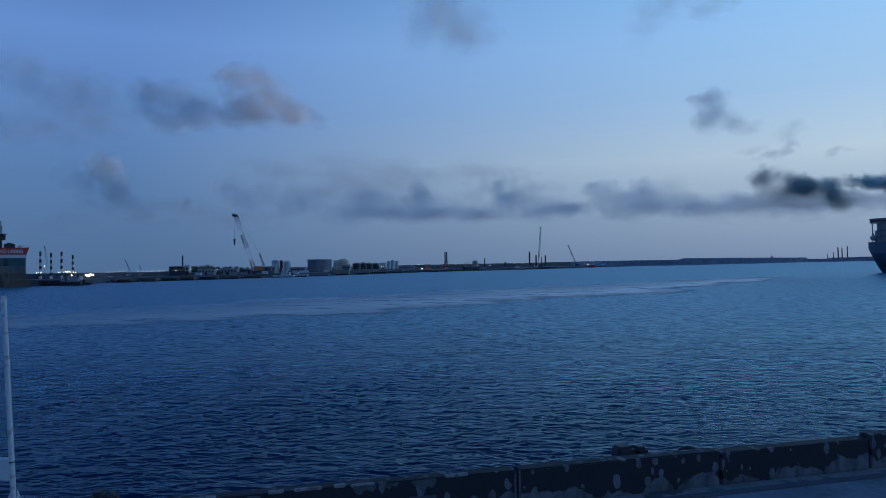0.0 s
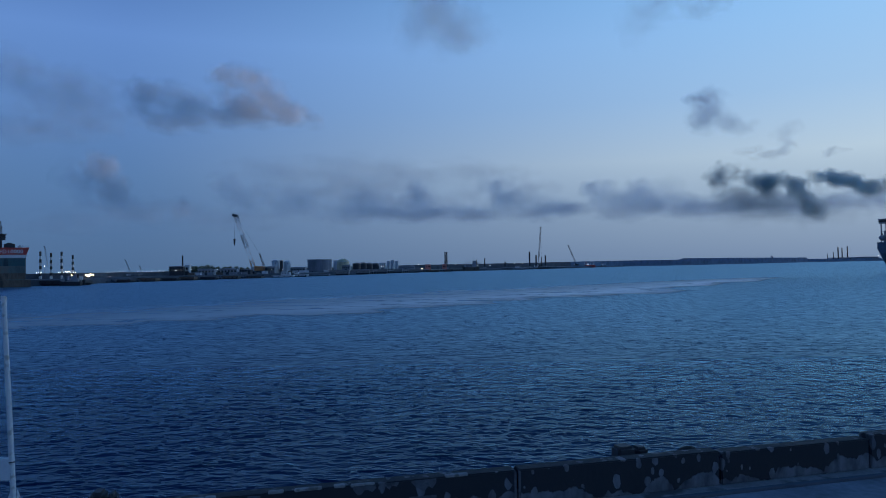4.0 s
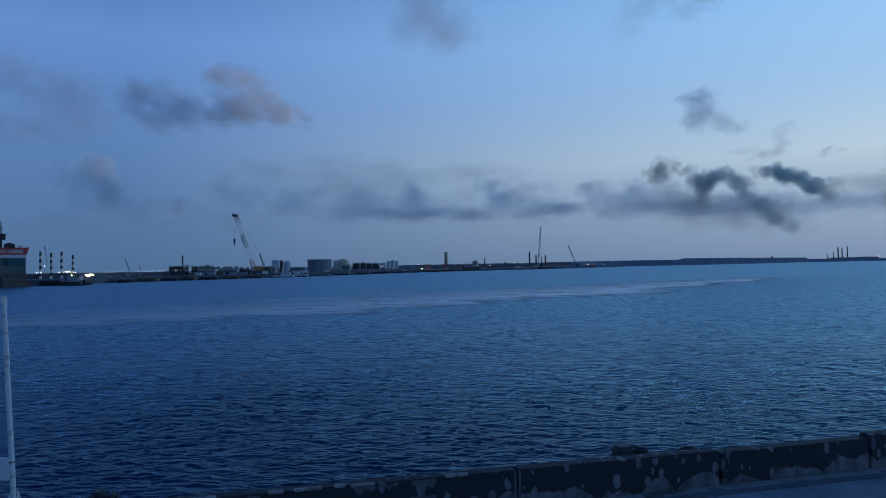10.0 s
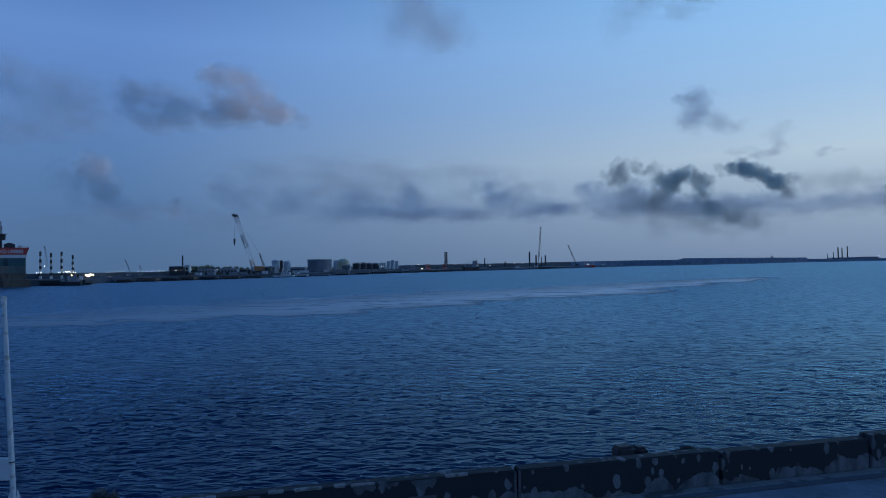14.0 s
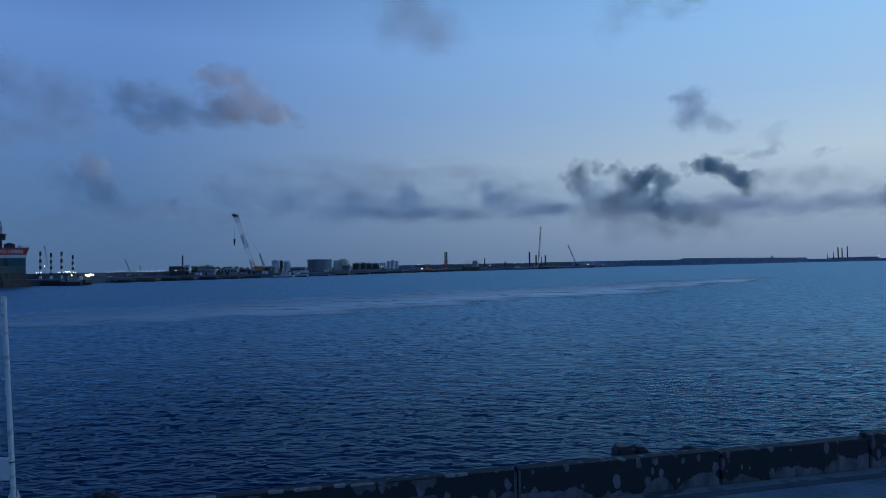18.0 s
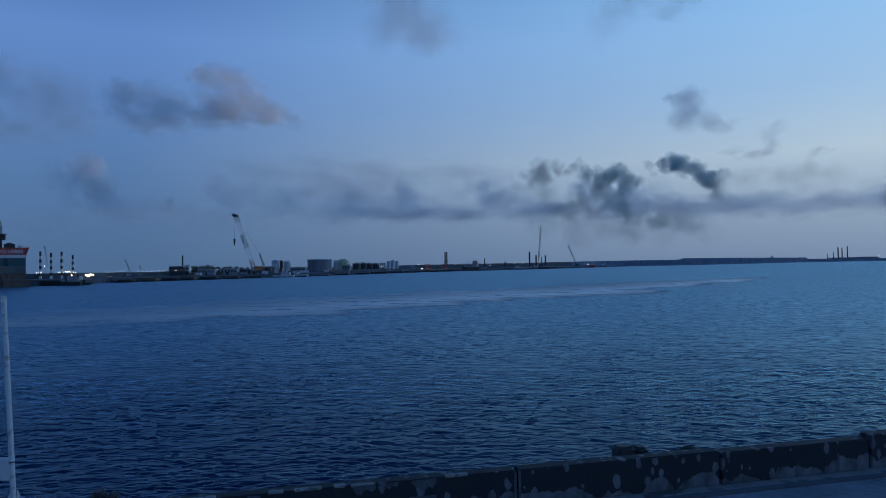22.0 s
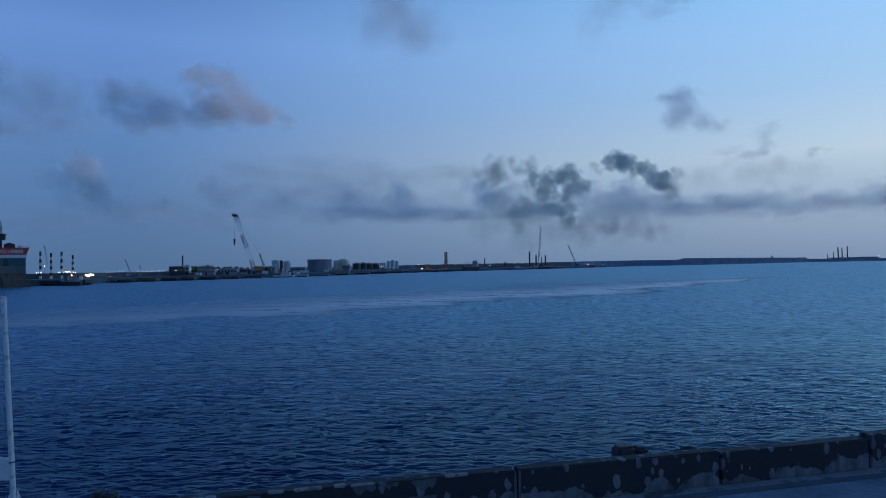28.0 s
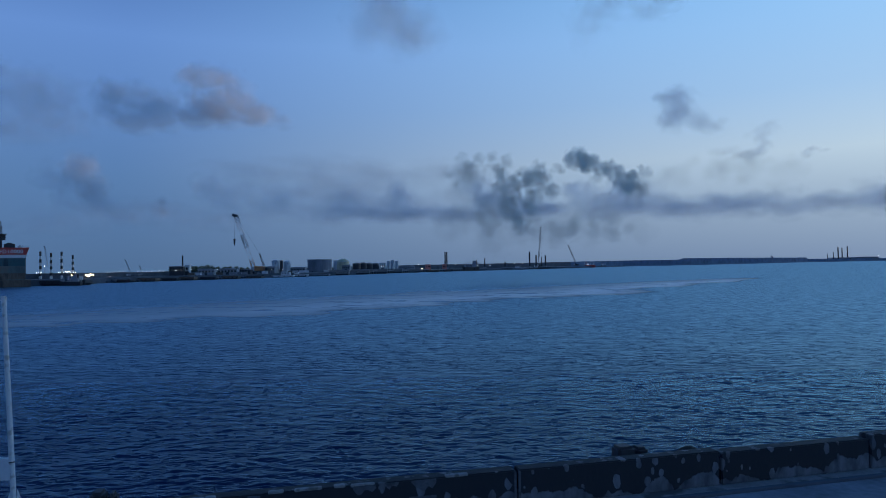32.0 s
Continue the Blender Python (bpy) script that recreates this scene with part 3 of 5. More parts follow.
cloud(4250, 'faint low cloud near the horizon', 21, -130, 0, [(FAR_CLOUD, 34, [(-1340, 561, 102, 65), (-1220, 483, 163, 106), (-1030, 403, 204, 106), (-856, 442, 163, 98), (-754, 354, 204, 82)]), (THIN_CLOUD, 40, [(-2328, 345, 326, 98), (-1878, 338, 285, 106), (-1567, 367, 245, 114), (-1221, 316, 285, 73), (-910, 311, 245, 57)])])
cloud(2980, 'thin veil of cloud above the low bank', 22, -120, 0, [(THIN_CLOUD, 44, [(-757, 437, 229, 57), (-465, 452, 257, 57), (-199, 408, 229, 57), (93, 411, 200, 46), (336, 407, 114, 23)]), (THIN_CLOUD, 24, [(-636, 374, 229, 63), (-321, 369, 229, 57), (-5, 339, 229, 57)])])


# ---- funnel smoke: puffs that roll apart as the plume drifts ----
smoke = thing("smoke_plume", "dark rolling funnel smoke drifting low over the harbour", "smoke", (0, 430, 0))


PUFF_TIMES = (0, 6, 11, 17, 23, 32)


def plume(material, n, size, seed, heaps):
    """heaps: a chain of heaps of puffs; each gives its middle (x, z) and half sizes, in metres, at the times above."""
    rng = random.Random(seed)
    for rows, u, v, k in chain(rng, heaps, n):
        puff = new("puff", billow_data(material, rng.randrange(6)))
        puff.parent = smoke
        s = size * 1.35 * k
        puff.scale = (s, s * 0.7, s)
        y, roll, a = rng.uniform(-6, 6), rng.uniform(-50, 50), rng.uniform(-40, 40)
        MOVES.append((puff, [(t, pose(x + u * rx * 0.75, y, z + v * rz * 0.75, 0, a + roll * t / 32, 0)) for t, (x, z, rx, rz) in zip(PUFF_TIMES, rows)]))


HEAD = [(196.5, 60.0, 5.2, 5.6), (156.3, 62.1, 6.3, 7.7), (126.2, 64.4, 7.7, 7.7), (87.6, 62.5, 8.4, 9.1), (52.6, 64.5, 9.8, 8.4), (11.6, 65.9, 11.2, 11.2)]
HEAD_VEIL = [(198.8, 52.3, 6.3, 4.2), (160.3, 52.9, 7.0, 6.3), (130.5, 54.5, 8.7, 8.7), (92.0, 54.0, 10.5, 9.8), (57.0, 53.9, 13.3, 11.2), (16.7, 52.8, 16.8, 15.7)]
SECOND = [(208.1, 60.9, 3.1, 4.9), (169.7, 64.3, 4.5, 5.9), (138.9, 68.4, 6.3, 4.5), (102.8, 67.9, 6.3, 4.9), (66.7, 67.8, 7.0, 6.3), (34.5, 71.9, 8.4, 8.4)]
CORE = [(220.7, 58.2, 8.4, 4.2), (184.2, 58.1, 7.7, 5.9), (155.2, 59.3, 9.1, 7.0), (123.7, 62.6, 10.5, 7.0), (87.7, 65.4, 11.9, 7.7), (44.2, 62.9, 12.6, 13.3)]
DARK_CORE = [(226.9, 56.4, 6.3, 3.5), (187.7, 57.0, 5.2, 4.9), (157.6, 57.5, 6.3, 5.2), (128.1, 56.3, 7.7, 6.3), (93.8, 57.5, 9.1, 7.7), (41.2, 52.4, 11.2, 11.9)]
CREST = [(216.3, 53.0, 4.9, 2.8), (196.2, 61.4, 3.8, 4.9), (165.8, 63.7, 4.5, 5.2), (133.2, 64.9, 4.5, 5.6), (101.7, 66.5, 5.6, 5.6), (59.0, 67.9, 10.5, 8.4)]
BROW = [(241.6, 56.8, 6.3, 3.5), (208.0, 57.7, 4.2, 5.6), (177.9, 59.6, 5.2, 7.0), (144.7, 61.2, 5.2, 7.0), (110.7, 60.8, 6.3, 9.1), (62.2, 55.6, 11.9, 9.1)]
TAIL = [(239.0, 51.6, 4.9, 2.8), (212.0, 49.6, 5.2, 5.2), (184.6, 46.5, 6.3, 5.6), (136.3, 46.3, 7.0, 6.3), (98.9, 48.0, 7.7, 7.7), (42.8, 43.6, 13.3, 11.9)]
TAIL_MID = [(243.4, 47.3, 3.5, 2.8), (217.7, 42.5, 5.2, 5.2), (193.2, 40.4, 7.0, 5.6), (143.1, 39.5, 6.3, 4.9), (110.9, 37.2, 7.0, 5.6), (51.3, 33.0, 14.7, 10.5)]
TAIL_END = [(245.1, 43.1, 2.1, 2.4), (224.5, 33.6, 6.3, 4.2), (208.6, 29.7, 7.7, 4.9), (172.0, 35.2, 8.4, 5.2), (152.0, 30.6, 9.1, 7.0), (107.2, 30.3, 15.4, 9.8)]
STRAND = [(230.3, 51.7, 4.2, 2.4), (191.6, 48.2, 5.6, 5.6), (153.7, 44.6, 5.6, 7.0), (109.3, 46.7, 6.3, 5.2), (70.7, 41.4, 7.0, 8.4), (23.4, 36.9, 12.6, 14.0)]
LOBE = [(258.4, 56.9, 7.7, 3.1), (225.3, 62.4, 6.3, 3.8), (198.1, 65.6, 7.0, 4.2), (166.9, 67.6, 7.0, 6.3), (135.4, 69.5, 8.0, 6.6), (83.0, 74.6, 8.7, 7.3)]
LOBE_TOP = [(267.2, 56.0, 8.7, 3.1), (234.0, 59.8, 6.3, 4.2), (206.1, 62.7, 7.0, 4.5), (171.9, 68.9, 5.6, 4.9), (140.4, 71.2, 7.0, 5.9), (88.9, 72.0, 7.7, 7.0)]
LOBE_BACK = [(277.7, 55.5, 8.7, 3.5), (247.9, 56.0, 8.7, 4.9), (220.0, 58.2, 7.7, 5.6), (186.8, 61.6, 7.7, 4.9), (157.0, 62.1, 7.7, 6.3), (111.4, 60.7, 7.3, 9.8)]
LOBE_END = [(286.4, 54.3, 8.7, 4.2), (260.1, 53.4, 9.8, 4.9), (230.4, 54.6, 7.7, 7.0), (195.5, 59.3, 6.3, 6.3), (165.7, 59.8, 6.3, 7.7), (121.2, 60.6, 7.0, 11.2)]
LOBE_TAIL = [(282.7, 48.4, 8.7, 2.8), (254.7, 48.9, 8.7, 4.2), (233.6, 46.8, 7.0, 6.3), (193.4, 49.9, 3.5, 7.0), (164.3, 47.9, 4.9, 7.0), (121.6, 49.3, 9.8, 9.1)]
DRIFT = [(303.9, 53.3, 10.5, 4.2), (272.4, 55.6, 10.5, 4.2), (261.9, 55.8, 14.0, 7.0), (230.5, 58.8, 19.2, 7.7), (216.5, 61.1, 21.0, 8.7), (181.6, 65.9, 28.0, 12.2)]
DRIFT_END = [(321.3, 51.3, 10.5, 4.2), (293.4, 53.5, 14.0, 5.2), (279.4, 53.7, 15.7, 7.7), (251.4, 57.0, 17.5, 7.7), (237.5, 59.7, 17.5, 9.8), (209.5, 61.9, 28.0, 12.2)]
VEIL = [(205.6, 47.9, 14.0, 6.3), (167.0, 43.3, 17.5, 10.5), (139.0, 41.3, 21.0, 12.2), (103.9, 37.4, 24.5, 14.0), (65.3, 34.5, 28.0, 15.7), (16.3, 33.6, 31.4, 17.5)]
VEIL_MID = [(226.6, 47.6, 14.0, 6.3), (191.5, 41.2, 17.5, 9.8), (170.4, 38.7, 21.0, 12.2), (135.3, 35.1, 24.5, 14.0), (100.3, 32.2, 28.0, 15.7), (54.8, 31.2, 31.4, 15.7)]
VEIL_END = [(258.1, 45.3, 14.0, 6.3), (226.3, 35.3, 17.5, 10.5), (205.2, 32.2, 21.0, 12.2), (173.7, 30.9, 21.0, 14.0), (145.7, 29.7, 24.5, 15.7), (107.2, 30.3, 31.4, 15.7)]
plume(THIN_SMOKE, 22, 4.6, 1, [HEAD, HEAD, SECOND, CORE])
plume(THIN_SMOKE, 26, 2.4, 21, [HEAD, HEAD, SECOND, CORE])
plume(SMOKE, 26, 5.0, 2, [CORE, DARK_CORE, CREST, BROW])
plume(THIN_SMOKE, 60, 2.7, 22, [CORE, DARK_CORE, CREST, BROW])
plume(SMOKE, 15, 5.0, 3, [BROW, TAIL, TAIL_MID])
plume(THIN_SMOKE, 26, 2.6, 23, [BROW, TAIL, TAIL_MID])
plume(THIN_SMOKE, 14, 5.4, 4, [TAIL_MID, TAIL_END])
plume(THIN_SMOKE, 18, 4.6, 5, [DARK_CORE, STRAND])
plume(HAZE, 24, 7.0, 6, [HEAD, HEAD_VEIL, STRAND])
plume(SMOKE, 46, 4.4, 7, [LOBE, LOBE_TOP, LOBE_BACK, LOBE_END])
plume(SMOKE, 60, 2.5, 8, [LOBE, LOBE_TOP, LOBE_BACK, LOBE_END])
plume(THIN_SMOKE, 12, 4.2, 9, [LOBE_END, LOBE_TAIL])
plume(THIN_SMOKE, 9, 3.6, 24, [BROW, LOBE])
plume(HAZE, 50, 11.0, 10, [VEIL, VEIL_MID, VEIL_END])
plume(HAZE, 26, 8.5, 11, [LOBE_END, DRIFT, DRIFT_END])


# ---- the floating dock that lies at the mole ----
dock = thing("floating_dock", "grey-green floating dock with a red top band, moored at the mole", "floating dock", (-264.7, 446, 0.0), 31)
part("pontoon", Geo().box(-95, 0, 0, 34, -2, 4.6), RUST, dock, "weathered brown pontoon")
part("wing_wall", Geo().prism([(-95, 4.6), (-2.6, 4.6), (-2.6, 18.6), (-95, 18.6)], 0.6, 5.5), GREY_GREEN, dock)
part("wing_wall", Geo().prism([(-95, 4.6), (-4.6, 4.6), (-4.6, 18.6), (-95, 18.6)], 28.5, 33.4), GREY_GREEN, dock)
for i in range(9):
    for z0, z1 in ((4.9, 8.9), (9.1, 13.3), (13.5, 18.3)):
        part("plate", Geo().box(-2.8 - 4.2 * i - 4.1, -2.8 - 4.2 * i, 0.45, 0.62, z0, z1), TEAL if z0 > 13 else RUST if z0 < 8 else GREY_GREEN, dock)
part("white_stripe", Geo().box(-95, -2.4, 0.3, 6.0, 18.6, 20.6), WHITE, dock, "white stripe")
part("red_band", Geo().prism([(-95, 20.6), (-2.2, 20.6), (-0.6, 25.2), (-95, 25.2)], 0.0, 6.6), RED, dock, "bright red top band")
part("deck_rail", Geo().box(-95, -1.0, 0.3, 0.36, 26.1, 26.2).box(-95, -1.0, 0.3, 0.36, 25.6, 25.68), DARK, dock)
for i in range(12):
    part("rail_post", Geo().box(-1.2 - 3 * i, -1.1 - 3 * i, 0.28, 0.38, 25.2, 26.2), DARK, dock)
letters = bpy.data.curves.new("marking", "FONT")
letters.body, letters.size, letters.extrude, letters.space_character, letters.offset = "FD10000", 3.3, 0.03, 1.08, 0.07
text_ob = bpy.data.objects.new("marking", letters)
scene.collection.objects.link(text_ob)
bpy.context.view_layer.update()
me = bpy.data.meshes.new_from_object(text_ob)
bpy.data.objects.remove(text_ob)
me.materials.append(WHITE)
marking = new("marking", me)
marking.parent = dock
marking.matrix_basis = pose(-17.0, -0.06, 21.6, 90, 0, 0)
tagged(marking, "white painted letters")
part("winch_house", Geo().box(-14.5, -8.5, 1.2, 5.2, 25.2, 27.6).box(-13, -10, 1.4, 4.6, 27.6, 28.3), DARK, dock)
part("bollard", Geo().box(-6.6, -5.2, 1.4, 3.0, 25.2, 26.6), WHITE, dock)
part("control_house", Geo().box(-26, -15.4, 1.2, 5.4, 25.2, 27.9).box(-26, -13.6, 1.6, 5.0, 30.0, 33.6).box(-26, -15.4, 1.8, 4.6, 27.9, 30.0).box(-26, -13.0, 1.0, 5.6, 33.6, 34.0), DARK, dock)
part("window_band", Geo().box(-26, -13.55, 1.5, 1.58, 31.2, 32.8), GLASS, dock)
part("mast", Geo().lattice((-16.2, 3, 34), (-16.6, 3, 42), 1.6, 0.7, 6, 0.2).tube((-17.8, 3, 38), (-14.8, 3, 38), 0.14), DARK, dock)


# ---- small working lamps: a bracket, a head and a glowing lens ----
def lamp(at, r, h, material, label, arm=0.0):
    ob = thing("lamp_post", label, "lamp", at, group="harbour lamps")
    part("post", Geo().tube((0, 0.3, 0), (0, 0.3, h + r), 0.12, 0.08, 6), DARK, ob)
    part("lamp_head", Geo().box(-r, r, 0.05, 0.35, h + r * 0.9, h + r * 1.2), DARK, ob)
    part("lens", Geo().lump(0, -0.1, h, r, r * 0.6, r * 0.85, 1, 0.0), material, ob, "glowing lens")


for at, r, h, m in (
    ((-269.2, 528.4, 4.0), 1.7, 2.4, LAMP_WARM), ((-270.6, 537.7, 4.0), 0.9, 2.7, LAMP_WARM), ((-270.8, 527.1, 4.0), 0.9, 2.6, LAMP_WARM), ((-271.4, 535.8, 4.0), 1.1, 3.0, LAMP_WARM), ((-271.0, 530.0, 4.0), 0.9, 1.5, LAMP_WARM), ((-269.8, 506.3, 4.0), 0.6, 1.2, LAMP_WARM), ((-178.6, 722.2, 4.0), 0.6, 3.9, LAMP_WHITE), ((-170.7, 738.7, 4.0), 0.6, 3.9, LAMP_WHITE),
    ((-287.0, 500.6, 4.0), 0.8, 9.6, LAMP_WHITE), ((-273.9, 512.8, 4.0), 0.75, 2.9, LAMP_WARM), ((-277.3, 501.6, 4.0), 0.55, 4.9, LAMP_WHITE),
    ((-277.9, 507.2, 4.0), 0.55, 5.3, LAMP_WARM), ((-276.4, 508.9, 4.0), 0.5, 5.7, LAMP_WARM), ((-275.5, 511.9, 4.0), 0.6, 5.4, LAMP_WARM), ((-276.7, 523.6, 4.0), 0.55, 5.1, LAMP_WARM),
    ((-288.0, 492.8, 4.0), 0.5, 5.0, LAMP_WHITE), ((-286.6, 494.4, 4.0), 0.5, 4.9, LAMP_WHITE), ((-285.1, 496.1, 4.0), 0.4, 4.7, LAMP_WHITE), ((-277.6, 504.4, 4.0), 0.5, 4.9, LAMP_WHITE), ((-276.1, 506.1, 4.0), 0.5, 5.1, LAMP_WHITE), ((-274.5, 507.7, 4.0), 0.5, 5.0, LAMP_WHITE), ((-274.8, 512.9, 4.0), 0.5, 5.0, LAMP_WHITE), ((-275.3, 517.7, 4.0), 0.5, 4.7, LAMP_WHITE), ((-287.3, 493.6, 4.0), 0.6, 5.2, LAMP_WHITE), ((-285.9, 495.3, 4.0), 0.6, 5.1, LAMP_WHITE), ((-271.9, 567.8, 4.0), 0.5, 1.2, LAMP_WHITE),
    ((-270.4, 661.0, 4.0), 0.6, 4.6, LAMP_WHITE), ((-259.7, 661.3, 4.0), 0.7, 5.0, LAMP_WHITE), ((-250.4, 651.1, 4.0), 0.7, 4.9, LAMP_WHITE), ((-247.3, 655.4, 4.0), 0.7, 5.1, LAMP_WHITE),
    ((-238.7, 659.5, 4.0), 0.6, 5.2, LAMP_WHITE), ((-232.4, 667.7, 4.0), 0.7, 5.1, LAMP_WHITE), ((-221.2, 681.6, 4.0), 0.7, 5.3, LAMP_WHITE), ((-278.9, 644.7, 4.0), 0.45, 4.4, LAMP_WHITE),
    ((-85.2, 958.1, 4.0), 0.8, 5.6, LAMP_WHITE), ((-82.7, 964.8, 4.0), 0.7, 5.6, LAMP_WHITE), ((59.2, 1203.8, 4.0), 1.5, 4.5, LAMP_WARM),
    ((-32.4, 1062.3, 4.0), 1.0, 1.2, LAMP_WARM), ((133.3, 1297.0, 4.0), 1.0, 7.0, LAMP_WHITE), ((83.6, 1248.2, 4.0), 0.9, 5.6, LAMP_WHITE), ((-212.8, 686.8, 4.0), 0.6, 5.2, LAMP_WHITE), ((-208.7, 693.4, 4.0), 0.5, 4.8, LAMP_WHITE),
    # the first of these is added on the tug's deck, to make her look lit
    ((320.0, 1539.0, 4.4), 2.4, 3.0, LAMP_WHITE), ((1652.1, 2887.8, 3.0), 2.0, 14.9, LAMP_WHITE), ((1906.9, 3049.8, 3.0), 3.0, 18.9, LAMP_WHITE), ((150.2, 1316.2, 4.0), 1.0, 6.2, LAMP_WHITE),
    ((-47.3, 1089.6, 4.0), 0.9, 7.6, LAMP_WHITE), ((-39.0, 1103.8, 4.0), 0.8, 7.4, LAMP_WHITE), ((-22.5, 1130.8, 4.0), 0.9, 7.7, LAMP_WHITE), ((20.9, 1196.1, 4.0), 0.9, 7.6, LAMP_WHITE),
):
    lamp(at, r * 0.5, max(0.4, h), m, "lit harbour lamp on a short post")


# evenly spaced lamps, added to draw the bright line along the wall's crest
for at, h in ([((-297.6, 612.1, 4.0), 4.3), ((-297.3, 616.6, 4.0), 4.3), ((-295.6, 620.5, 4.0), 4.3), ((-294.2, 623.8, 4.0), 4.3), ((-292.2, 628.3, 4.0), 4.3), ((-290.5, 632.2, 4.0), 4.3), ((-288.6, 636.2, 4.0), 4.3), ((-286.0, 641.8, 4.0), 4.3), ((-284.0, 645.7, 4.0), 4.3), ((-279.2, 655.2, 4.0), 4.4), ((-276.8, 659.7, 4.0), 4.4), ((-270.0, 672.0, 4.0), 4.4)]):
    lamp(at, 0.22, h, LAMP_WHITE, "small lamp added for the bright line on the sea wall")


# ---- striped chimneys behind the mole ----
def striped_chimney(at, h, r):
    ob = thing("striped_chimney", "tall chimney banded black and white", "chimney", at, group="striped chimneys")
    bands = 8
    for i in range(bands):
        t0, t1 = i / bands, (i + 1) / bands
        part("band", Geo().tube((0, 0, h * t0), (0, 0, h * t1), r * (1.25 - 0.3 * t0), r * (1.25 - 0.3 * t1), 12), BLACK if i % 2 else WHITE, ob, "black band" if i % 2 else "white band")
    part("rim", Geo().tube((0, 0, h), (0, 0, h + 0.8), r * 1.1, r * 1.1, 12), BLACK, ob)
    part("platform", Geo().tube((0, 0, h * 0.62), (0, 0, h * 0.62 + 0.4), r * 1.5, r * 1.5, 12), DARK, ob)


for at, h in (((-306.2, 528.6, 4.0), 20.2), ((-301.0, 533.8, 4.0), 19.3), ((-295.8, 539.0, 4.0), 20.2), ((-293.3, 550.7, 4.0), 17.5)):
    striped_chimney(at, h, 0.75)


# ---- lattice-boom cranes ----
def crane(at, boom_foot, boom_tip, width, material, label, hook=None, mast=None, bays=14, body=4.0, thick=0.14, panels=(), stout=0.16):
    """Points count from the crane's base."""
    ob = thing("crawler_crane", label, "crane", at, group="harbour cranes")
    b = body
    for sx in (-1, 1):
        part("crawler_track", Geo().prism([(sx * b * 0.55 - b * 0.16, 0.15 * b), (sx * b * 0.55 - b * 0.13, 0), (sx * b * 0.55 + b * 0.13, 0), (sx * b * 0.55 + b * 0.16, 0.15 * b), (sx * b * 0.55 + b * 0.13, 0.3 * b), (sx * b * 0.55 - b * 0.13, 0.3 * b)], -b * 0.7, b * 0.7), DARK, ob)
    part("turntable", Geo().tube((0, 0, 0.28 * b), (0, 0, 0.42 * b), b * 0.4, b * 0.4, 12), DARK, ob)
    part("machinery_house", Geo().prism([(-b * 0.75, 0.42 * b), (b * 0.9, 0.42 * b), (b * 0.9, 0.85 * b), (b * 0.6, 1.0 * b), (-b * 0.45, 1.0 * b)], -b * 0.35, b * 0.35), material, ob)
    part("cab", Geo().prism([(-b * 0.95, 0.42 * b), (-b * 0.5, 0.42 * b), (-b * 0.5, 0.95 * b), (-b * 0.85, 0.95 * b)], -b * 0.6, -b * 0.36), PALE, ob)
    part("counterweight", Geo().box(b * 0.9, b * 1.25, -b * 0.4, b * 0.4, 0.42 * b, 0.8 * b), DARK, ob)
    f, t = Vector(boom_foot), Vector(boom_tip)
    part("boom", Geo().lattice(f, f.lerp(t, 0.1), width * 0.3, width, 2, thick).lattice(f.lerp(t, 0.1), f.lerp(t, 0.93), width, width, bays, thick).lattice(f.lerp(t, 0.93), t, width, width * 0.5, 2, thick), material, ob, "open lattice boom")
    for k0, k1 in panels:
        part("boom_panel", Geo().lattice(f.lerp(t, k0), f.lerp(t, k1), width * 1.04, width * 1.04, max(3, int((k1 - k0) * 34)), stout), (ORANGE if k0 < 0.1 else GREY), ob, "boom section with closer bracing")
    part("boom_head", Geo().tube(t + Vector((-width * 0.9, 0, 0.3)), t + Vector((width * 0.7, 0, -width * 0.35)), width * 0.5, width * 0.38, 8), DARK, ob)
    if mast:
        m = Vector(mast)
        part("mast", Geo().lattice((b * 0.7, 0, b * 0.9), m, width * 0.45, width * 0.35, 6, max(thick * 1.5, 0.13)), BLACK, ob)
        part("back_stay", Geo().tube(m, (b * 0.95, 0, b * 0.8), 0.12, n=4), DARK, ob)
        part("pendant_line", Geo().tube(m, t, 0.06, n=4), DARK, ob)
    if hook:
        h = Vector(hook)
        part("hoist_rope", Geo().tube((h.x, h.y, t.z), h, 0.09, n=4), DARK, ob)
        part("hook_block", Geo().tube(h, h - Vector((0, 0, width * 1.6)), width * 0.32, width * 0.28, 8).tube(h - Vector((0, 0, width * 1.6)), h - Vector((0, 0, width * 2.1)), width * 0.1, n=6), DARK, ob)


crane((-194.9, 734.8, 4.0), (-4.8, 0, 4.7), (-24.0, 0, 62.4), 3.4, ORANGE, "tall orange crawler crane with a raised lattice boom", (-25.4, 0, 37.3), (1.0, 0, 21.3), 10, 8.0, 0.04, ((0.05, 0.18), (0.40, 0.64), (0.87, 0.97)))
crane((185.0, 1336.2, 4.0), (-2.0, 0, 9.6), (3.7, 0, 75.8), 2.0, DARK, "crawler crane with a steep boom on a jack-up barge", None, (4.2, 0, 19.2), 16, 4.5, 0.22)
crane((280.3, 1471.6, 4.0), (0.1, 0, 5.1), (-14.7, 0, 43.6), 2.0, DARK, "crane with a slanting lattice boom on the breakwater", None, None, 10, 5.0, 0.2)
crane((-285.1, 631.8, 4.0), (0.5, 0, 5.1), (-3.6, 0, 14.9), 0.7, GREY, "small far crane behind the sea wall", None, None, 8, 2.4, 0.06)
crane((-282.3, 649.0, 4.0), (0.5, 0, 4.9), (-1.1, 0, 9.7), 0.6, GREY, "small far crane behind the sea wall", None, None, 6, 2.2, 0.06)
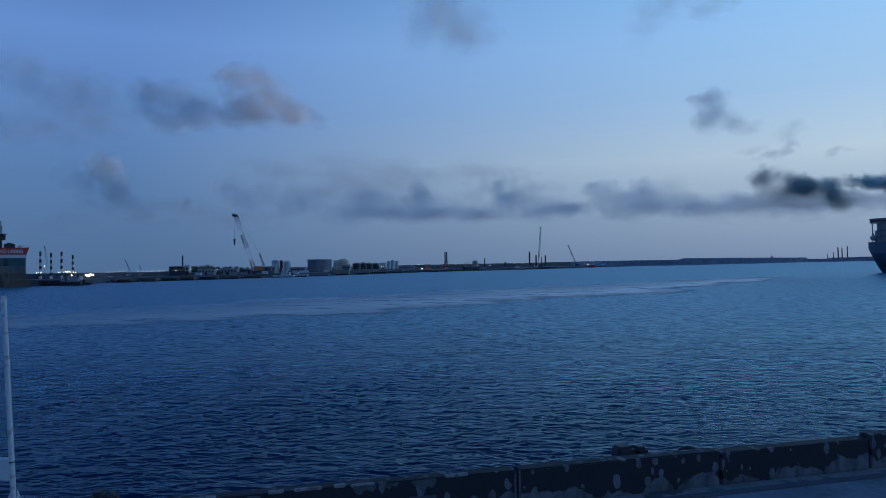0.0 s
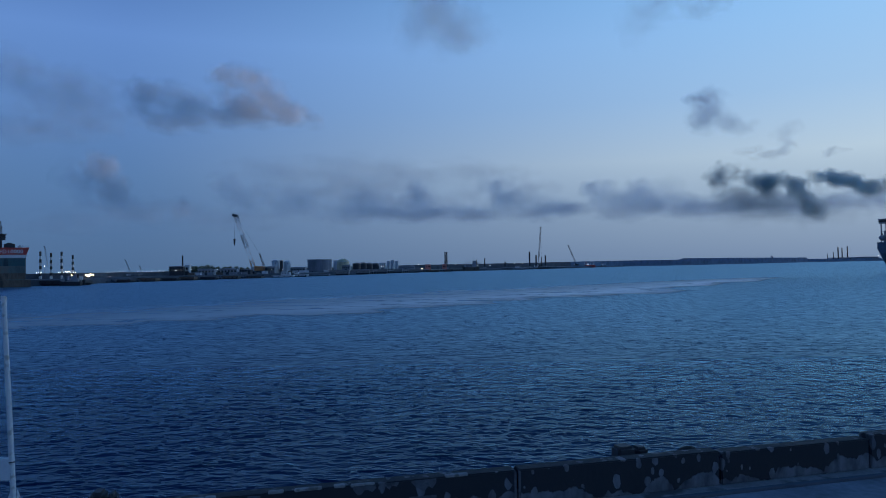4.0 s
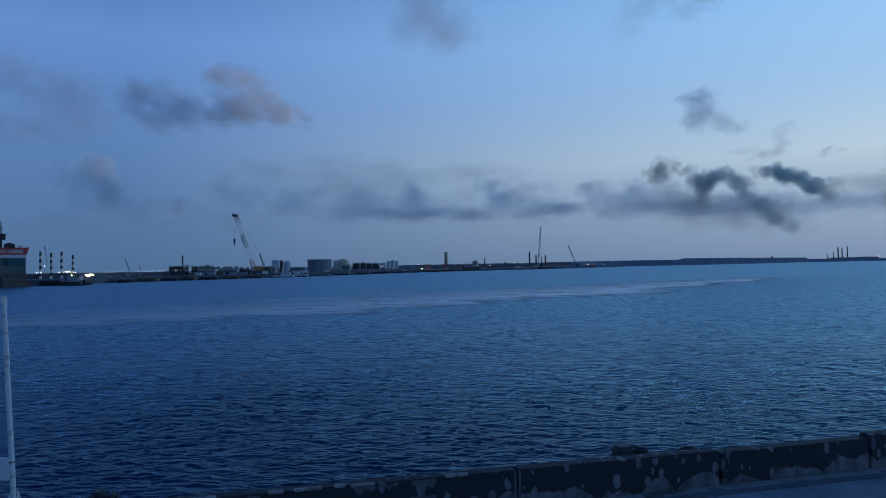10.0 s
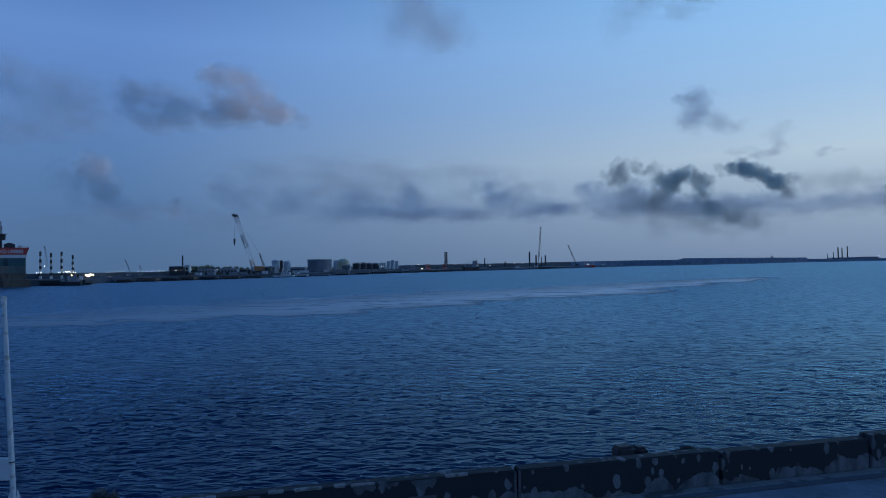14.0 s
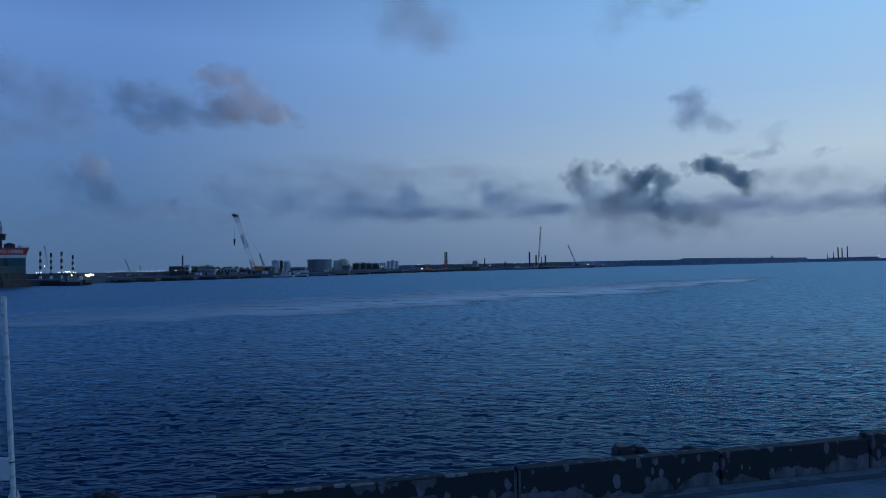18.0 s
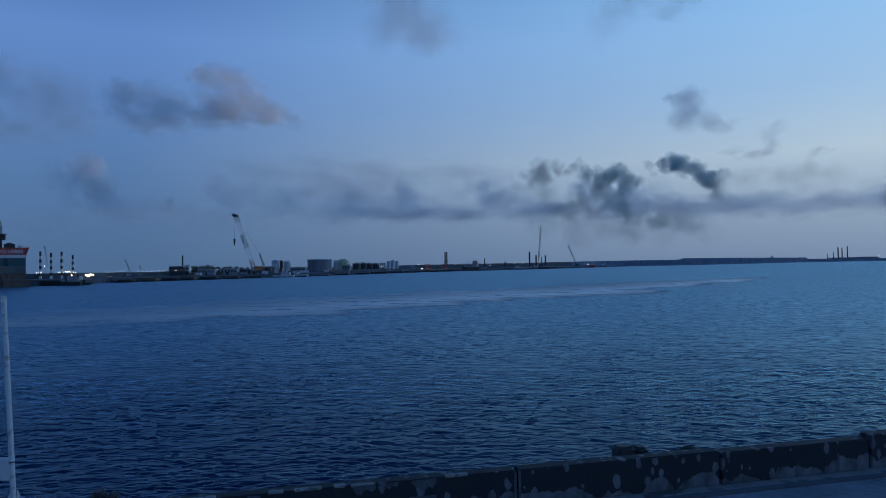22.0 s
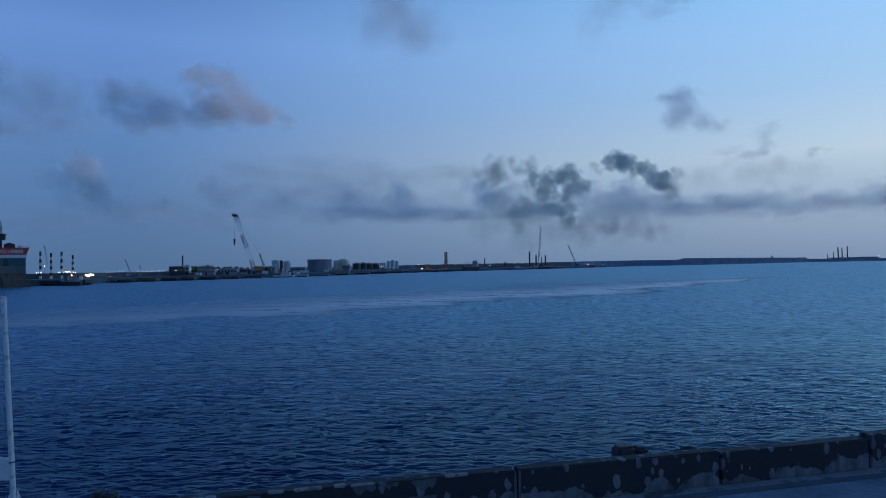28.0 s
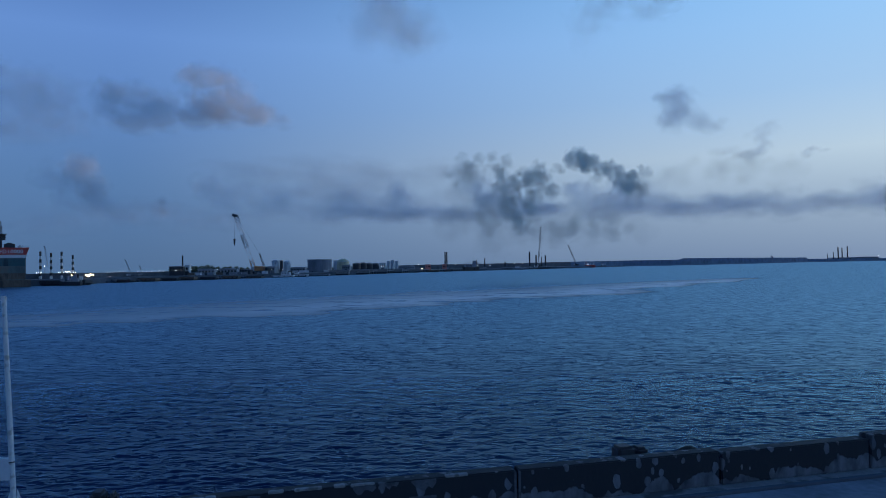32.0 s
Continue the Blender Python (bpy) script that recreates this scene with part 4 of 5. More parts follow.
crane((-308.5, 542.0, 4.0), (0.0, 0, 10.6), (-2.1, 0, 25.1), 0.6, GREY, "thin far crane behind the chimneys", None, None, 8, 2.6, 0.06)


# ---- tanks, silos and sheds ----
def tank(at, r, h, material, label, dome=0.12, name="storage_tank"):
    ob = thing(name, label, "tank", at, group="harbour tanks")
    k = max(1, int(h / 3))
    for i in range(k):
        part("shell_ring", Geo().tube((0, 0, h * i / k), (0, 0, h * (i + 1) / k - 0.06), r, r, 28), material, ob)
        part("wind_girder", Geo().tube((0, 0, h * (i + 1) / k - 0.2), (0, 0, h * (i + 1) / k), r + 0.15, r + 0.15, 28), material, ob)
    part("roof", Geo().lathe([(r, h), (r * 0.7, h + dome * r * 0.6), (r * 0.35, h + dome * r * 0.9), (0.3, h + dome * r)], 28), material, ob)
    part("stairway", Geo().tube((-r * 0.5, -r * 0.9, 0), (r * 0.5, -r * 0.9, h), 0.35, n=4), DARK, ob)
    part("top_rail", Geo().lathe([(r + 0.1, h + 0.1), (r + 0.25, h + 0.5)], 28), PALE, ob, "pale rim")


def shed(at, wd, h, material, label, depth=16.0, windows=4, name="warehouse", roof=0.12):
    ob = thing(name, label, "building", at)
    part("wall", Geo().box(-wd / 2, wd / 2, 0, depth, 0, h), material, ob)
    part("roof", Geo().prism([(-wd / 2 - 0.5, h), (wd / 2 + 0.5, h), (wd / 2 + 0.5, h + 0.4), (0, h + 0.4 + roof * wd * 0.3), (-wd / 2 - 0.5, h + 0.4)], -0.5, depth + 0.5), GREY, ob)
    for i in range(windows):
        cx = -wd / 2 + wd * (i + 0.5) / windows
        win = part("window", Geo().box(cx - wd / windows * 0.28, cx + wd / windows * 0.28, -0.12, 0.05, h * 0.5, h * 0.8), DARK, ob)
        part("pane", Geo().box(cx - wd / windows * 0.22, cx + wd / windows * 0.22, -0.16, -0.1, h * 0.54, h * 0.76), GLASS, win)
    part("door", Geo().box(-1.6, 1.6, -0.15, 0.05, 0, min(h * 0.45, 4)), DARK, ob)


tank((-149.7, 843.7, 4.0), 14.68, 15.0, DARK_TANK, "large grey storage tank with a low dome roof", 0.03)
tank((-139.1, 913.6, 4.0), 5.12, 14.0, PALE, "pale storage tank beside others")
tank((-130.7, 906.5, 4.0), 8.04, 12.4, CREAM, "cream storage tank with a domed roof", 0.55)
shed((-120.9, 863.0, 4.0), 9.67, 7.7, GREY, "low grey store house by the tanks")
tank((-115.6, 927.4, 4.0), 5.35, 9.7, DARK, "squat dark storage tank in a row", 0.35)
tank((-109.3, 944.4, 4.0), 5.38, 10.0, DARK, "squat dark storage tank in a row", 0.35)
tank((-102.6, 960.9, 4.0), 5.4, 9.6, DARK, "squat dark storage tank in a row", 0.35)
tank((-96.1, 981.5, 4.0), 5.46, 9.2, DARK, "squat dark storage tank in a row", 0.35)
shed((-85.7, 981.4, 4.0), 8.76, 10.4, WHITE, "small white harbour office", 10, 3, "harbour_office")
tank((-79.9, 1020.0, 4.0), 2.76, 12.9, PALE, "slim pale silo in a row", 0.3, "silo")
tank((-75.0, 1031.8, 4.0), 2.76, 14.2, PALE, "slim pale silo in a row", 0.3, "silo")
tank((-69.9, 1043.6, 4.0), 2.6, 12.9, PALE, "slim pale silo in a row", 0.3, "silo")
shed((-57.3, 1060.6, 4.0), 25.84, 5.9, GREY, "long low grey shed on the mole", 14, 8)
tank((-189.9, 786.0, 4.0), 3.9, 13.3, PALE, "grey silo with a conical top", 0.5, "silo")
tank((-182.7, 785.0, 4.0), 1.95, 13.8, DARK, "dark narrow silo between others", 0.3, "silo")
tank((-179.5, 799.2, 4.0), 3.9, 12.2, PALE, "pale silo with a conical top", 0.5, "silo")
shed((-184.7, 736.9, 4.0), 12.03, 6.9, GREY, "grey shed behind the crane", 12, 4)
shed((-167.1, 798.9, 4.0), 16.9, 5.8, GREY, "low grey shed on the mole", 12, 5)
shed((-252.0, 656.6, 4.0), 13.41, 8.4, DARK, "dark two-storey harbour house", 12, 5, "harbour_house")
shed((-243.8, 661.7, 4.0), 3.27, 9.6, WHITE, "narrow white tower block", 6, 1, "white_tower")
shed((-227.0, 666.0, 4.0), 15.47, 5.2, GREY, "low grey shed below the trees", 8, 5)
shed((-212.3, 683.2, 4.0), 19.06, 5.2, GREY, "low grey shed with lamps", 8, 6)
shed((-202.3, 710.4, 4.0), 10.53, 4.3, DARK, "low dark shed on the mole", 8, 3)


def chimney(at, h, r, label, twin=False):
    ob = thing("chimney", label, "chimney", at, group="dark chimneys")
    for dx in ((-r * 1.3, r * 1.3) if twin else (0,)):
        part("shaft", Geo().tube((dx, 0, 0), (dx, 0, h * (0.97 if dx > 0 else 1)), r * 1.2, r * 0.85, 12), BLACK, ob)
        part("rim", Geo().tube((dx, 0, h * 0.955), (dx, 0, h * 0.965), r * 1.3, r * 1.3, 12), DARK, ob)
    part("base_block", Geo().box(-r * 3, r * 3, -r * 2, r * 2, 0, h * 0.12), GREY, ob)


chimney((-250.3, 668.0, 4.0), 18.9, 0.75, "slim dark chimney beside the harbour house")
chimney((4.7, 1152.7, 4.0), 28.3, 1.1, "pair of tall dark chimneys on the mole", True)
chimney((74.5, 1248.2, 4.0), 18.0, 0.9, "short dark chimney on the mole")
chimney((114.6, 1288.1, 4.0), 11.5, 1.2, "short dark chimney on the mole")
for stack in (((1651.3, 2907.0, 3.0), 58.9, 2.4), ((1676.5, 2922.2, 3.0), 54.1, 2.2), ((1711.0, 2942.8, 3.0), 60.1, 2.4), ((1620.9, 2888.6, 3.0), 35.4, 1.6), ((1583.7, 2865.8, 3.0), 30.9, 1.0)):
    chimney(stack[0], stack[1], stack[2], "far dark power station chimney")
shed((1667.1, 2910.0, 3.0), 84.27, 13.5, GREY, "far grey power station hall", 30, 8, "power_station_hall", 0.0)
shed((1832.9, 3007.5, 3.0), 99.14, 15.0, GREY, "far low works building", 30, 8, "warehouse", 0.02)
shed((1146.7, 2424.1, 3.0), 4.5, 21.4, GREY, "small beacon house on the breakwater", 5, 1, "beacon_house")


# ---- trees behind the sheds ----
def tree(at, h, wd, seed):
    ob = thing("tree", "dark leafy harbour tree behind the sheds", "tree", at, group="harbour trees")
    r = random.Random(seed)
    t = Geo().tube((0, 0, 0), (0.1, 0, h * 0.55), 0.35, 0.2, 7)
    crown = Geo()
    for i in range(9):
        a = r.uniform(0, 6.28)
        p = Vector((math.cos(a) * wd * 0.3 * r.random(), math.sin(a) * wd * 0.3, h * r.uniform(0.45, 0.85)))
        t.tube((0.05, 0, h * 0.4), p, 0.12, 0.05, 5)
    for i in range(150):
        a, b = r.uniform(0, 6.28), r.uniform(-0.8, 1)
        k = r.uniform(0.5, 1.0)
        c = Vector((math.cos(a) * wd * 0.5 * k * math.sqrt(1 - b * b), math.sin(a) * wd * 0.5 * k * math.sqrt(1 - b * b), h * 0.62 + b * h * 0.36 * k))
        s = r.uniform(0.25, 0.6)
        crown.lump(c.x, c.y, c.z, s, s, s * 0.7, seed * 7 + i, 0.6, 1)
    part("trunk", t, BARK, ob)
    part("crown", crown, LEAF, ob)


for n, (at, h, wd) in enumerate((
    ((-243.4, 674.0, 4.0), 9.0, 5.0), ((-240.7, 677.4, 4.0), 9.5, 5.5), ((-236.9, 682.2, 4.0), 10.0, 6.0), ((-233.0, 687.0, 4.0), 10.5, 6.0), ((-229.4, 691.3, 4.0), 9.6, 5.5),
    ((-225.3, 696.1, 4.0), 8.5, 5.0), ((-221.0, 702.2, 4.0), 8.7, 5.5), ((-217.2, 708.2, 4.0), 8.6, 5.5), ((-212.8, 714.8, 4.0), 8.5, 5.5), ((-208.7, 720.8, 4.0), 7.9, 5.0), ((-204.6, 726.8, 4.0), 7.2, 5.0), ((-257.9, 660.7, 4.0), 8.7, 5.0))):
    tree(at, h, wd, n + 1)


# ---- craft and floating works along the mole ----
def barge(at, length, h, material, label, house=None, name="barge", rz=0.0, rake=0.13):
    ob = thing(name, label, "barge", at, rz, "moored barges")
    a = length / 2
    part("hull", Geo().prism([(-a * (1 - rake), -0.6), (a * (1 - rake), -0.6), (a, h * 0.5), (a, h), (-a, h), (-a, h * 0.5)], 0, 10), material, ob)
    part("gunwale", Geo().box(-a, a, -0.15, 0.1, h - 0.05, h + 0.3), GREY if material is CONCRETE else DARK, ob)
    part("waterline_band", Geo().prism([(-a * (1 - rake), -0.6), (a * (1 - rake), -0.6), (a * (1 - rake * 0.5), h * 0.32), (-a * (1 - rake * 0.5), h * 0.32)], -0.06, 1.0), BLACK, ob, "black waterline band")
    for i in range(5):
        x = -a * 0.85 + a * 1.7 * i / 4
        part("tyre_fender", Geo().lump(x, -0.35, h * 0.55, 0.55, 0.3, 0.55, i, 0.0, 1), RUBBER, ob)
    if house:
        x, wd, hh, m = house
        part("deck_house", Geo().box(x - wd / 2, x + wd / 2, 3, 8, h, h + hh), m, ob)
        part("house_roof", Geo().box(x - wd / 2 - 0.3, x + wd / 2 + 0.3, 2.6, 8.4, h + hh, h + hh + 0.25), GREY, ob)
        for i in range(3):
            part("window", Geo().box(x - wd * 0.36 + wd * 0.3 * i, x - wd * 0.2 + wd * 0.3 * i, 2.9, 3.02, h + hh * 0.5, h + hh * 0.8), GLASS, ob)


for at, n, h, m, lab, house in (
    ((-168.3, 710.9, 0.0), 29.25, 2.2, WHITE, "white work barge with a deck house", (6.0, 9.0, 3.2, WHITE)),
    ((-186.7, 677.0, 0.0), 19.06, 1.8, RUST, "low rusty barge at the mole", None),
    ((-138.9, 768.6, 0.0), 25.35, 2.4, GREY, "grey barge moored at the mole", None),
    ((-122.5, 817.5, 0.0), 22.93, 6.0, CONCRETE, "concrete caisson afloat at the mole", None),
    ((-103.7, 865.1, 0.0), 24.04, 6.2, CONCRETE, "concrete caisson afloat at the mole", None),
    ((-84.9, 921.3, 0.0), 21.16, 6.2, CONCRETE, "concrete caisson afloat at the mole", None),
    ((-67.3, 968.6, 0.0), 20.7, 6.2, CONCRETE, "concrete caisson afloat at the mole", None),
    ((-21.1, 1060.8, 0.0), 29.56, 3.0, RUST, "rusty work barge with red gear on deck", (-2.0, 8.0, 8.5, CORAL)),
    ((4.9, 1103.4, 0.0), 19.84, 3.0, RUST, "rusty barge with a red deck house at the mole", (-3.0, 7.0, 8.5, CORAL)),
    ((180.3, 1317.5, 0.0), 46.12, 3.4, DARK, "dark jack-up barge with upright legs", (-4.0, 7.0, 5.0, WHITE)),
    ((132.6, 1251.5, 0.0), 30.47, 2.8, GREY, "grey pontoon beside the jack-up barge", (2.0, 9.0, 4.0, WHITE)),
    ((-256.3, 554.0, 0.0), 13.65, 2.0, DARK, "low dark pontoon at the mole", None),
    ((-247.3, 578.1, 0.0), 16.3, 2.8, RUST, "low rusty lighter moored at the mole", None),
    ((-237.4, 599.4, 0.0), 14.87, 2.2, DARK, "low dark pontoon at the mole", None),
    ((-227.1, 615.2, 0.0), 13.2, 3.0, RUST, "low rusty lighter moored at the mole", None),
    ((-215.7, 631.5, 0.0), 17.68, 2.4, DARK, "low dark pontoon at the mole", None),
    ((-201.7, 652.4, 0.0), 18.23, 2.6, RUST, "low rusty barge at the mole", None),
    ((-154.1, 739.7, 0.0), 18.16, 2.6, PALE, "pale work pontoon with a small hut", (-4.0, 6.0, 2.6, WHITE)),
    ((-45.1, 1018.2, 0.0), 23.21, 5.0, CONCRETE, "concrete caisson afloat at the mole", None),
    ((80.3, 1198.2, 0.0), 39.0, 3.6, GREY, "grey pontoon moored along the mole", None),
    ((-257.1, 469.2, 0.0), 30.94, 3.2, DARK, "long dark barge lying along the mole", (6.0, 8.0, 3.0, PALE)),
):
    barge(at, n, h, m, lab, house)
for at, h in (((160.3, 1290.1, 0.0), 32.5), ((175.2, 1311.2, 0.0), 26.3), ((197.2, 1341.4, 0.0), 25.9)):
    ob = thing("jack_up_leg", "upright dark steel leg of the jack-up barge", "leg", (at[0], at[1], -2.0), group="jack-up legs")
    part("tube", Geo().tube((0, 0, 0), (0, 0, h + 2), 1.5, 1.5, 10), DARK, ob)
    part("collar", Geo().tube((0, 0, 4.5), (0, 0, 8), 2.1, 2.1, 10), GREY, ob)


def vessel(at, length, h, hull, upper, label, rz=0.0, group="moored ships"):
    ob = thing("work_ship", label, "ship", at, rz, group)
    a, b = length / 2, length * 0.13
    loops = []
    for t in (-1.0, -0.85, -0.4, 0.3, 0.7, 0.92, 1.0):
        k = 1 - max(0, (t - 0.3) / 0.7) ** 2 * 0.95
        sheer = h * (1 + 0.35 * max(0, t - 0.3))
        loops.append([(a * t * (0.96 if t > 0 else 0.95), -b * k * 0.7, -0.5), (a * t, -b * k, sheer), (a * t, b * k, sheer), (a * t * (0.96 if t > 0 else 0.95), b * k * 0.7, -0.5)])
    part("hull", Geo().loft(loops), hull, ob)
    part("deck_house", Geo().box(-a * 0.75, -a * 0.15, -b * 0.7, b * 0.7, h, h * 1.9), upper, ob)
    part("bridge", Geo().box(-a * 0.6, -a * 0.22, -b * 0.6, b * 0.6, h * 1.9, h * 2.7), upper, ob)
    part("bridge_window", Geo().box(-a * 0.58, -a * 0.24, -b * 0.63, -b * 0.55, h * 2.2, h * 2.5), GLASS, ob)
    part("funnel", Geo().tube((-a * 0.68, 0, h * 1.9), (-a * 0.7, 0, h * 3.0), b * 0.28, b * 0.24, 10), hull, ob)
    part("mast", Geo().tube((-a * 0.4, 0, h * 2.7), (-a * 0.4, 0, h * 4.2), 0.15, 0.08, 6).tube((-a * 0.4, -1, h * 3.6), (-a * 0.4, 1, h * 3.6), 0.08, n=5), DARK, ob)
    part("fore_mast", Geo().tube((a * 0.45, 0, h), (a * 0.45, 0, h * 2.8), 0.18, 0.1, 6), DARK, ob)
    for k, x in enumerate((0.1, 0.62, -0.9)):
        part("derrick_post", Geo().tube((a * x, -b * 0.4, h), (a * x, -b * 0.4, h * (2.6 - 0.3 * k)), 0.35, 0.25, 6).tube((a * x - 2.5, -b * 0.4, h * 2.2), (a * x + 2.5, -b * 0.4, h * 2.2), 0.18, n=5), upper, ob)
    part("forecastle", Geo().box(a * 0.5, a * 0.8, -b * 0.5, b * 0.5, h, h * 1.5), upper, ob)
    part("hatch", Geo().box(0, a * 0.35, -b * 0.5, b * 0.5, h, h * 1.25), GREY, ob)
    part("bulwark", Geo().box(-a * 0.95, a * 0.6, -b * 1.0, -b * 0.96, h, h * 1.15), hull, ob)


vessel((45.4, 1152.4, 0.0), 28.52, 6.2, RUST, GREY, "rusty ship with grey upper works at the mole", 180)
vessel((324.7, 1540.7, 0.0), 24.38, 4.6, RED, WHITE, "red-hulled tug with a white deck house")
vessel((376.0, 1633.0, 0.0), 12.68, 3.5, DARK, WHITE, "small white launch off the breakwater")
vessel((-247.8, 461.9, 0.0), 15.28, 2.6, DARK, GREY, "dark workboat with a low grey deck house", 180)


# ---- stone, boxes and clutter along the mole ----
def rubble(line, n, seed, lo, hi, label):
    r = random.Random(seed)
    g = Geo()
    for i in range(n):
        t = r.random() * (len(line) - 1)
        k = int(t)
        a, b = Vector(line[k]), Vector(line[k + 1])
        p = a.lerp(b, t - k)
        sx = r.uniform(lo, hi)
        g.lump(p.x + r.uniform(-2, 2), p.y - r.uniform(0.0, 4.0), r.uniform(-0.3, 1.8), sx, sx * r.uniform(0.7, 1.1), sx * r.uniform(0.5, 0.8), i, 0.7, 1)
    tagged(part("armour_stone", g, QUAYSTONE), label, "rock", kind="stuff")


rubble([(-266, 550), (-243, 606), (-210, 654), (-180, 702)], 260, 3, 0.7, 2.2, "rough dark armour stone at the foot of the mole")
rubble([(33, 1156), (139, 1267), (262, 1432), (455, 1760)], 260, 5, 1.5, 3.6, "rough dark armour stone along the breakwater foot")


# dark timber fender piles along the outer quay face, with a pale capping beam
fenders = thing("quay_fender", "row of dark timber fender piles under a pale capping beam", "fender", (0, 0, 0))
face = [Vector(p) for p in ((-103, 879), (-53, 1014), (33, 1156), (139, 1267), (262, 1432))]
for a, b in zip(face, face[1:]):
    d = (b - a).normalized()
    side = Vector((d.y, -d.x)) * 0.8
    steps = int((b - a).length / 7)
    for i in range(steps):
        p = a.lerp(b, i / steps) + side
        part("pile", Geo().box(p.x - 0.9, p.x + 0.9, p.y - 0.6, p.y + 0.6, -1.5, 3.2), DARK, fenders)
    beam = Geo().box(0, (b - a).length, -0.4, 0.6, 3.3, 4.2)
    beam.v = [(a.x + side.x + d.x * x - d.y * y, a.y + side.y + d.y * x + d.x * y, z) for x, y, z in beam.v]
    part("capping_beam", beam, GREY, fenders, "pale capping beam")


def container(at, material, rz):
    ob = thing("shipping_container", "weathered steel shipping container on the mole", "container", at, rz, "containers")
    part("shell", Geo().box(-3.05, 3.05, 0, 2.44, 0.12, 2.59), material, ob)
    for i in range(10):
        part("rib", Geo().box(-2.9 + 0.6 * i, -2.65 + 0.6 * i, -0.05, 0.02, 0.2, 2.5), material, ob)
    for x in (-3.05, 2.9):
        part("corner_post", Geo().box(x, x + 0.15, -0.08, 0.1, 0, 2.62), DARK, ob)


r = random.Random(8)
for at in [(-232.5, 641.0, 4.0), (-227.9, 644.3, 4.0), (-220.3, 657.4, 4.0), (-213.2, 662.0, 4.0), (-202.1, 684.6, 4.0), (-197.4, 687.6, 4.0), (-183.3, 712.8, 4.0), (-179.5, 723.4, 4.0), (-170.2, 744.1, 4.0), (-165.7, 748.5, 4.0), (-162.2, 757.9, 4.0), (-156.4, 765.8, 4.0), (-153.6, 776.4, 4.0), (-136.8, 811.9, 4.0), (-130.6, 826.6, 4.0)]:
    container(at, r.choice((GREY, RUST, PALE, WHITE, DARK_TANK)), r.uniform(-8, 8))

# ---- the ship that leaves the harbour ----
def leaving_ship():
    ob = thing("cargo_ship", "dark blue-hulled cargo ship heading out, seen over its stern", "ship")
    b = 11.0
    loops = []
    for x, k, zk, deck in ((0, 0.80, 12.5, 19.5), (2.5, 0.88, 8.0, 19.5), (7, 0.96, 3.0, 19.5), (13, 1, -1.5, 19.5), (40, 1, -2, 15.5), (110, 1, -2, 15.5), (132, 0.6, -2, 17.5), (142, 0.08, -2, 19.5)):
        loops.append([(x, -b * k * 0.7, zk), (x, -b * k, zk + (deck - zk) * 0.45), (x, -b * k, deck), (x, b * k, deck), (x, b * k, zk + (deck - zk) * 0.45), (x, b * k * 0.7, zk)])
    part("hull", Geo().loft(loops), HAZED_NAVY, ob)
    part("deck_house", Geo().box(6.8, 22, -b * 0.82, b * 0.82, 19.5, 26.6), GREY, ob)
    part("upper_house", Geo().box(7.4, 21, -b * 0.75, b * 0.75, 26.6, 31.4), GREY, ob)
    part("house_deck", Geo().box(6.2, 22, -b * 0.9, b * 0.9, 26.5, 26.8).box(6.6, 22, -b * 0.86, b * 0.86, 23.0, 23.2), DARK, ob)
    part("bridge", Geo().box(5.8, 21, -b * 1.05, b * 1.05, 31.6, 34.2), GREY, ob)
    part("bridge_window", Geo().box(5.7, 21.1, -b * 1.06, b * 1.06, 32.5, 33.6), GLASS, ob)
    part("bridge_roof", Geo().box(5.3, 21.5, -b * 1.08, b * 1.08, 34.2, 34.6), GREY, ob)
    for y in (-b * 0.8, b * 0.8):
        boat = part("lifeboat", Geo().lump(5.0, y, 22.4, 2.6, 1.5, 1.9, 2, 0.1), GREY, ob)
        part("davit", Geo().tube((6.6, y, 19.5), (4.8, y, 25.5), 0.25, n=6), DARK, boat)
    for i in range(5):
        part("side_window", Geo().box(8 + 2.6 * i, 9.4 + 2.6 * i, -b * 0.83, -b * 0.81, 23, 24.6), GLASS, ob)
        part("support", Geo().box(6.3, 6.7, -b * 0.95 + i * b * 0.47, -b * 0.9 + i * b * 0.47, 19.5, 31.6), GREY, ob)
    part("funnel", Geo().prism([(24, 19.5), (31, 19.5), (30, 36), (25.5, 37)], -3.5, 3.5), HAZED_NAVY, ob)
    part("exhaust", Geo().tube((27, 0, 36), (26.6, 0, 38.5), 0.8, 0.7, 10), BLACK, ob)
    part("stern_rail", Geo().box(0.2, 6, -b * 0.82, -b * 0.8, 20.4, 20.5).box(0.1, 0.2, -b * 0.8, b * 0.8, 20.4, 20.5), GREY, ob)
    for i in range(6):
        part("rail_post", Geo().tube((0.15, -b * 0.78 + i * b * 0.31, 19.5), (0.15, -b * 0.78 + i * b * 0.31, 20.5), 0.06, n=5), GREY, ob)
        part("hatch_cover", Geo().box(36 + 15 * i, 48 + 15 * i, -b * 0.7, b * 0.7, 15.5, 17.6), GREY, ob)
    part("mast", Geo().lattice((14, 0, 34.6), (14, 0, 43), 1.4, 0.6, 5, 0.12), GREY, ob)
    return ob


ship = leaving_ship()
SHIP_START = Vector((272.6, 432, 0.0))
SHIP_AWAY = Vector((32 * 1.9, 32 * 0.8, 0))
MOVES.append((ship, [(0.0, pose(*SHIP_START, 0, 0, 22)), (32.0, pose(*(SHIP_START + SHIP_AWAY), 0, 0, 22))]))


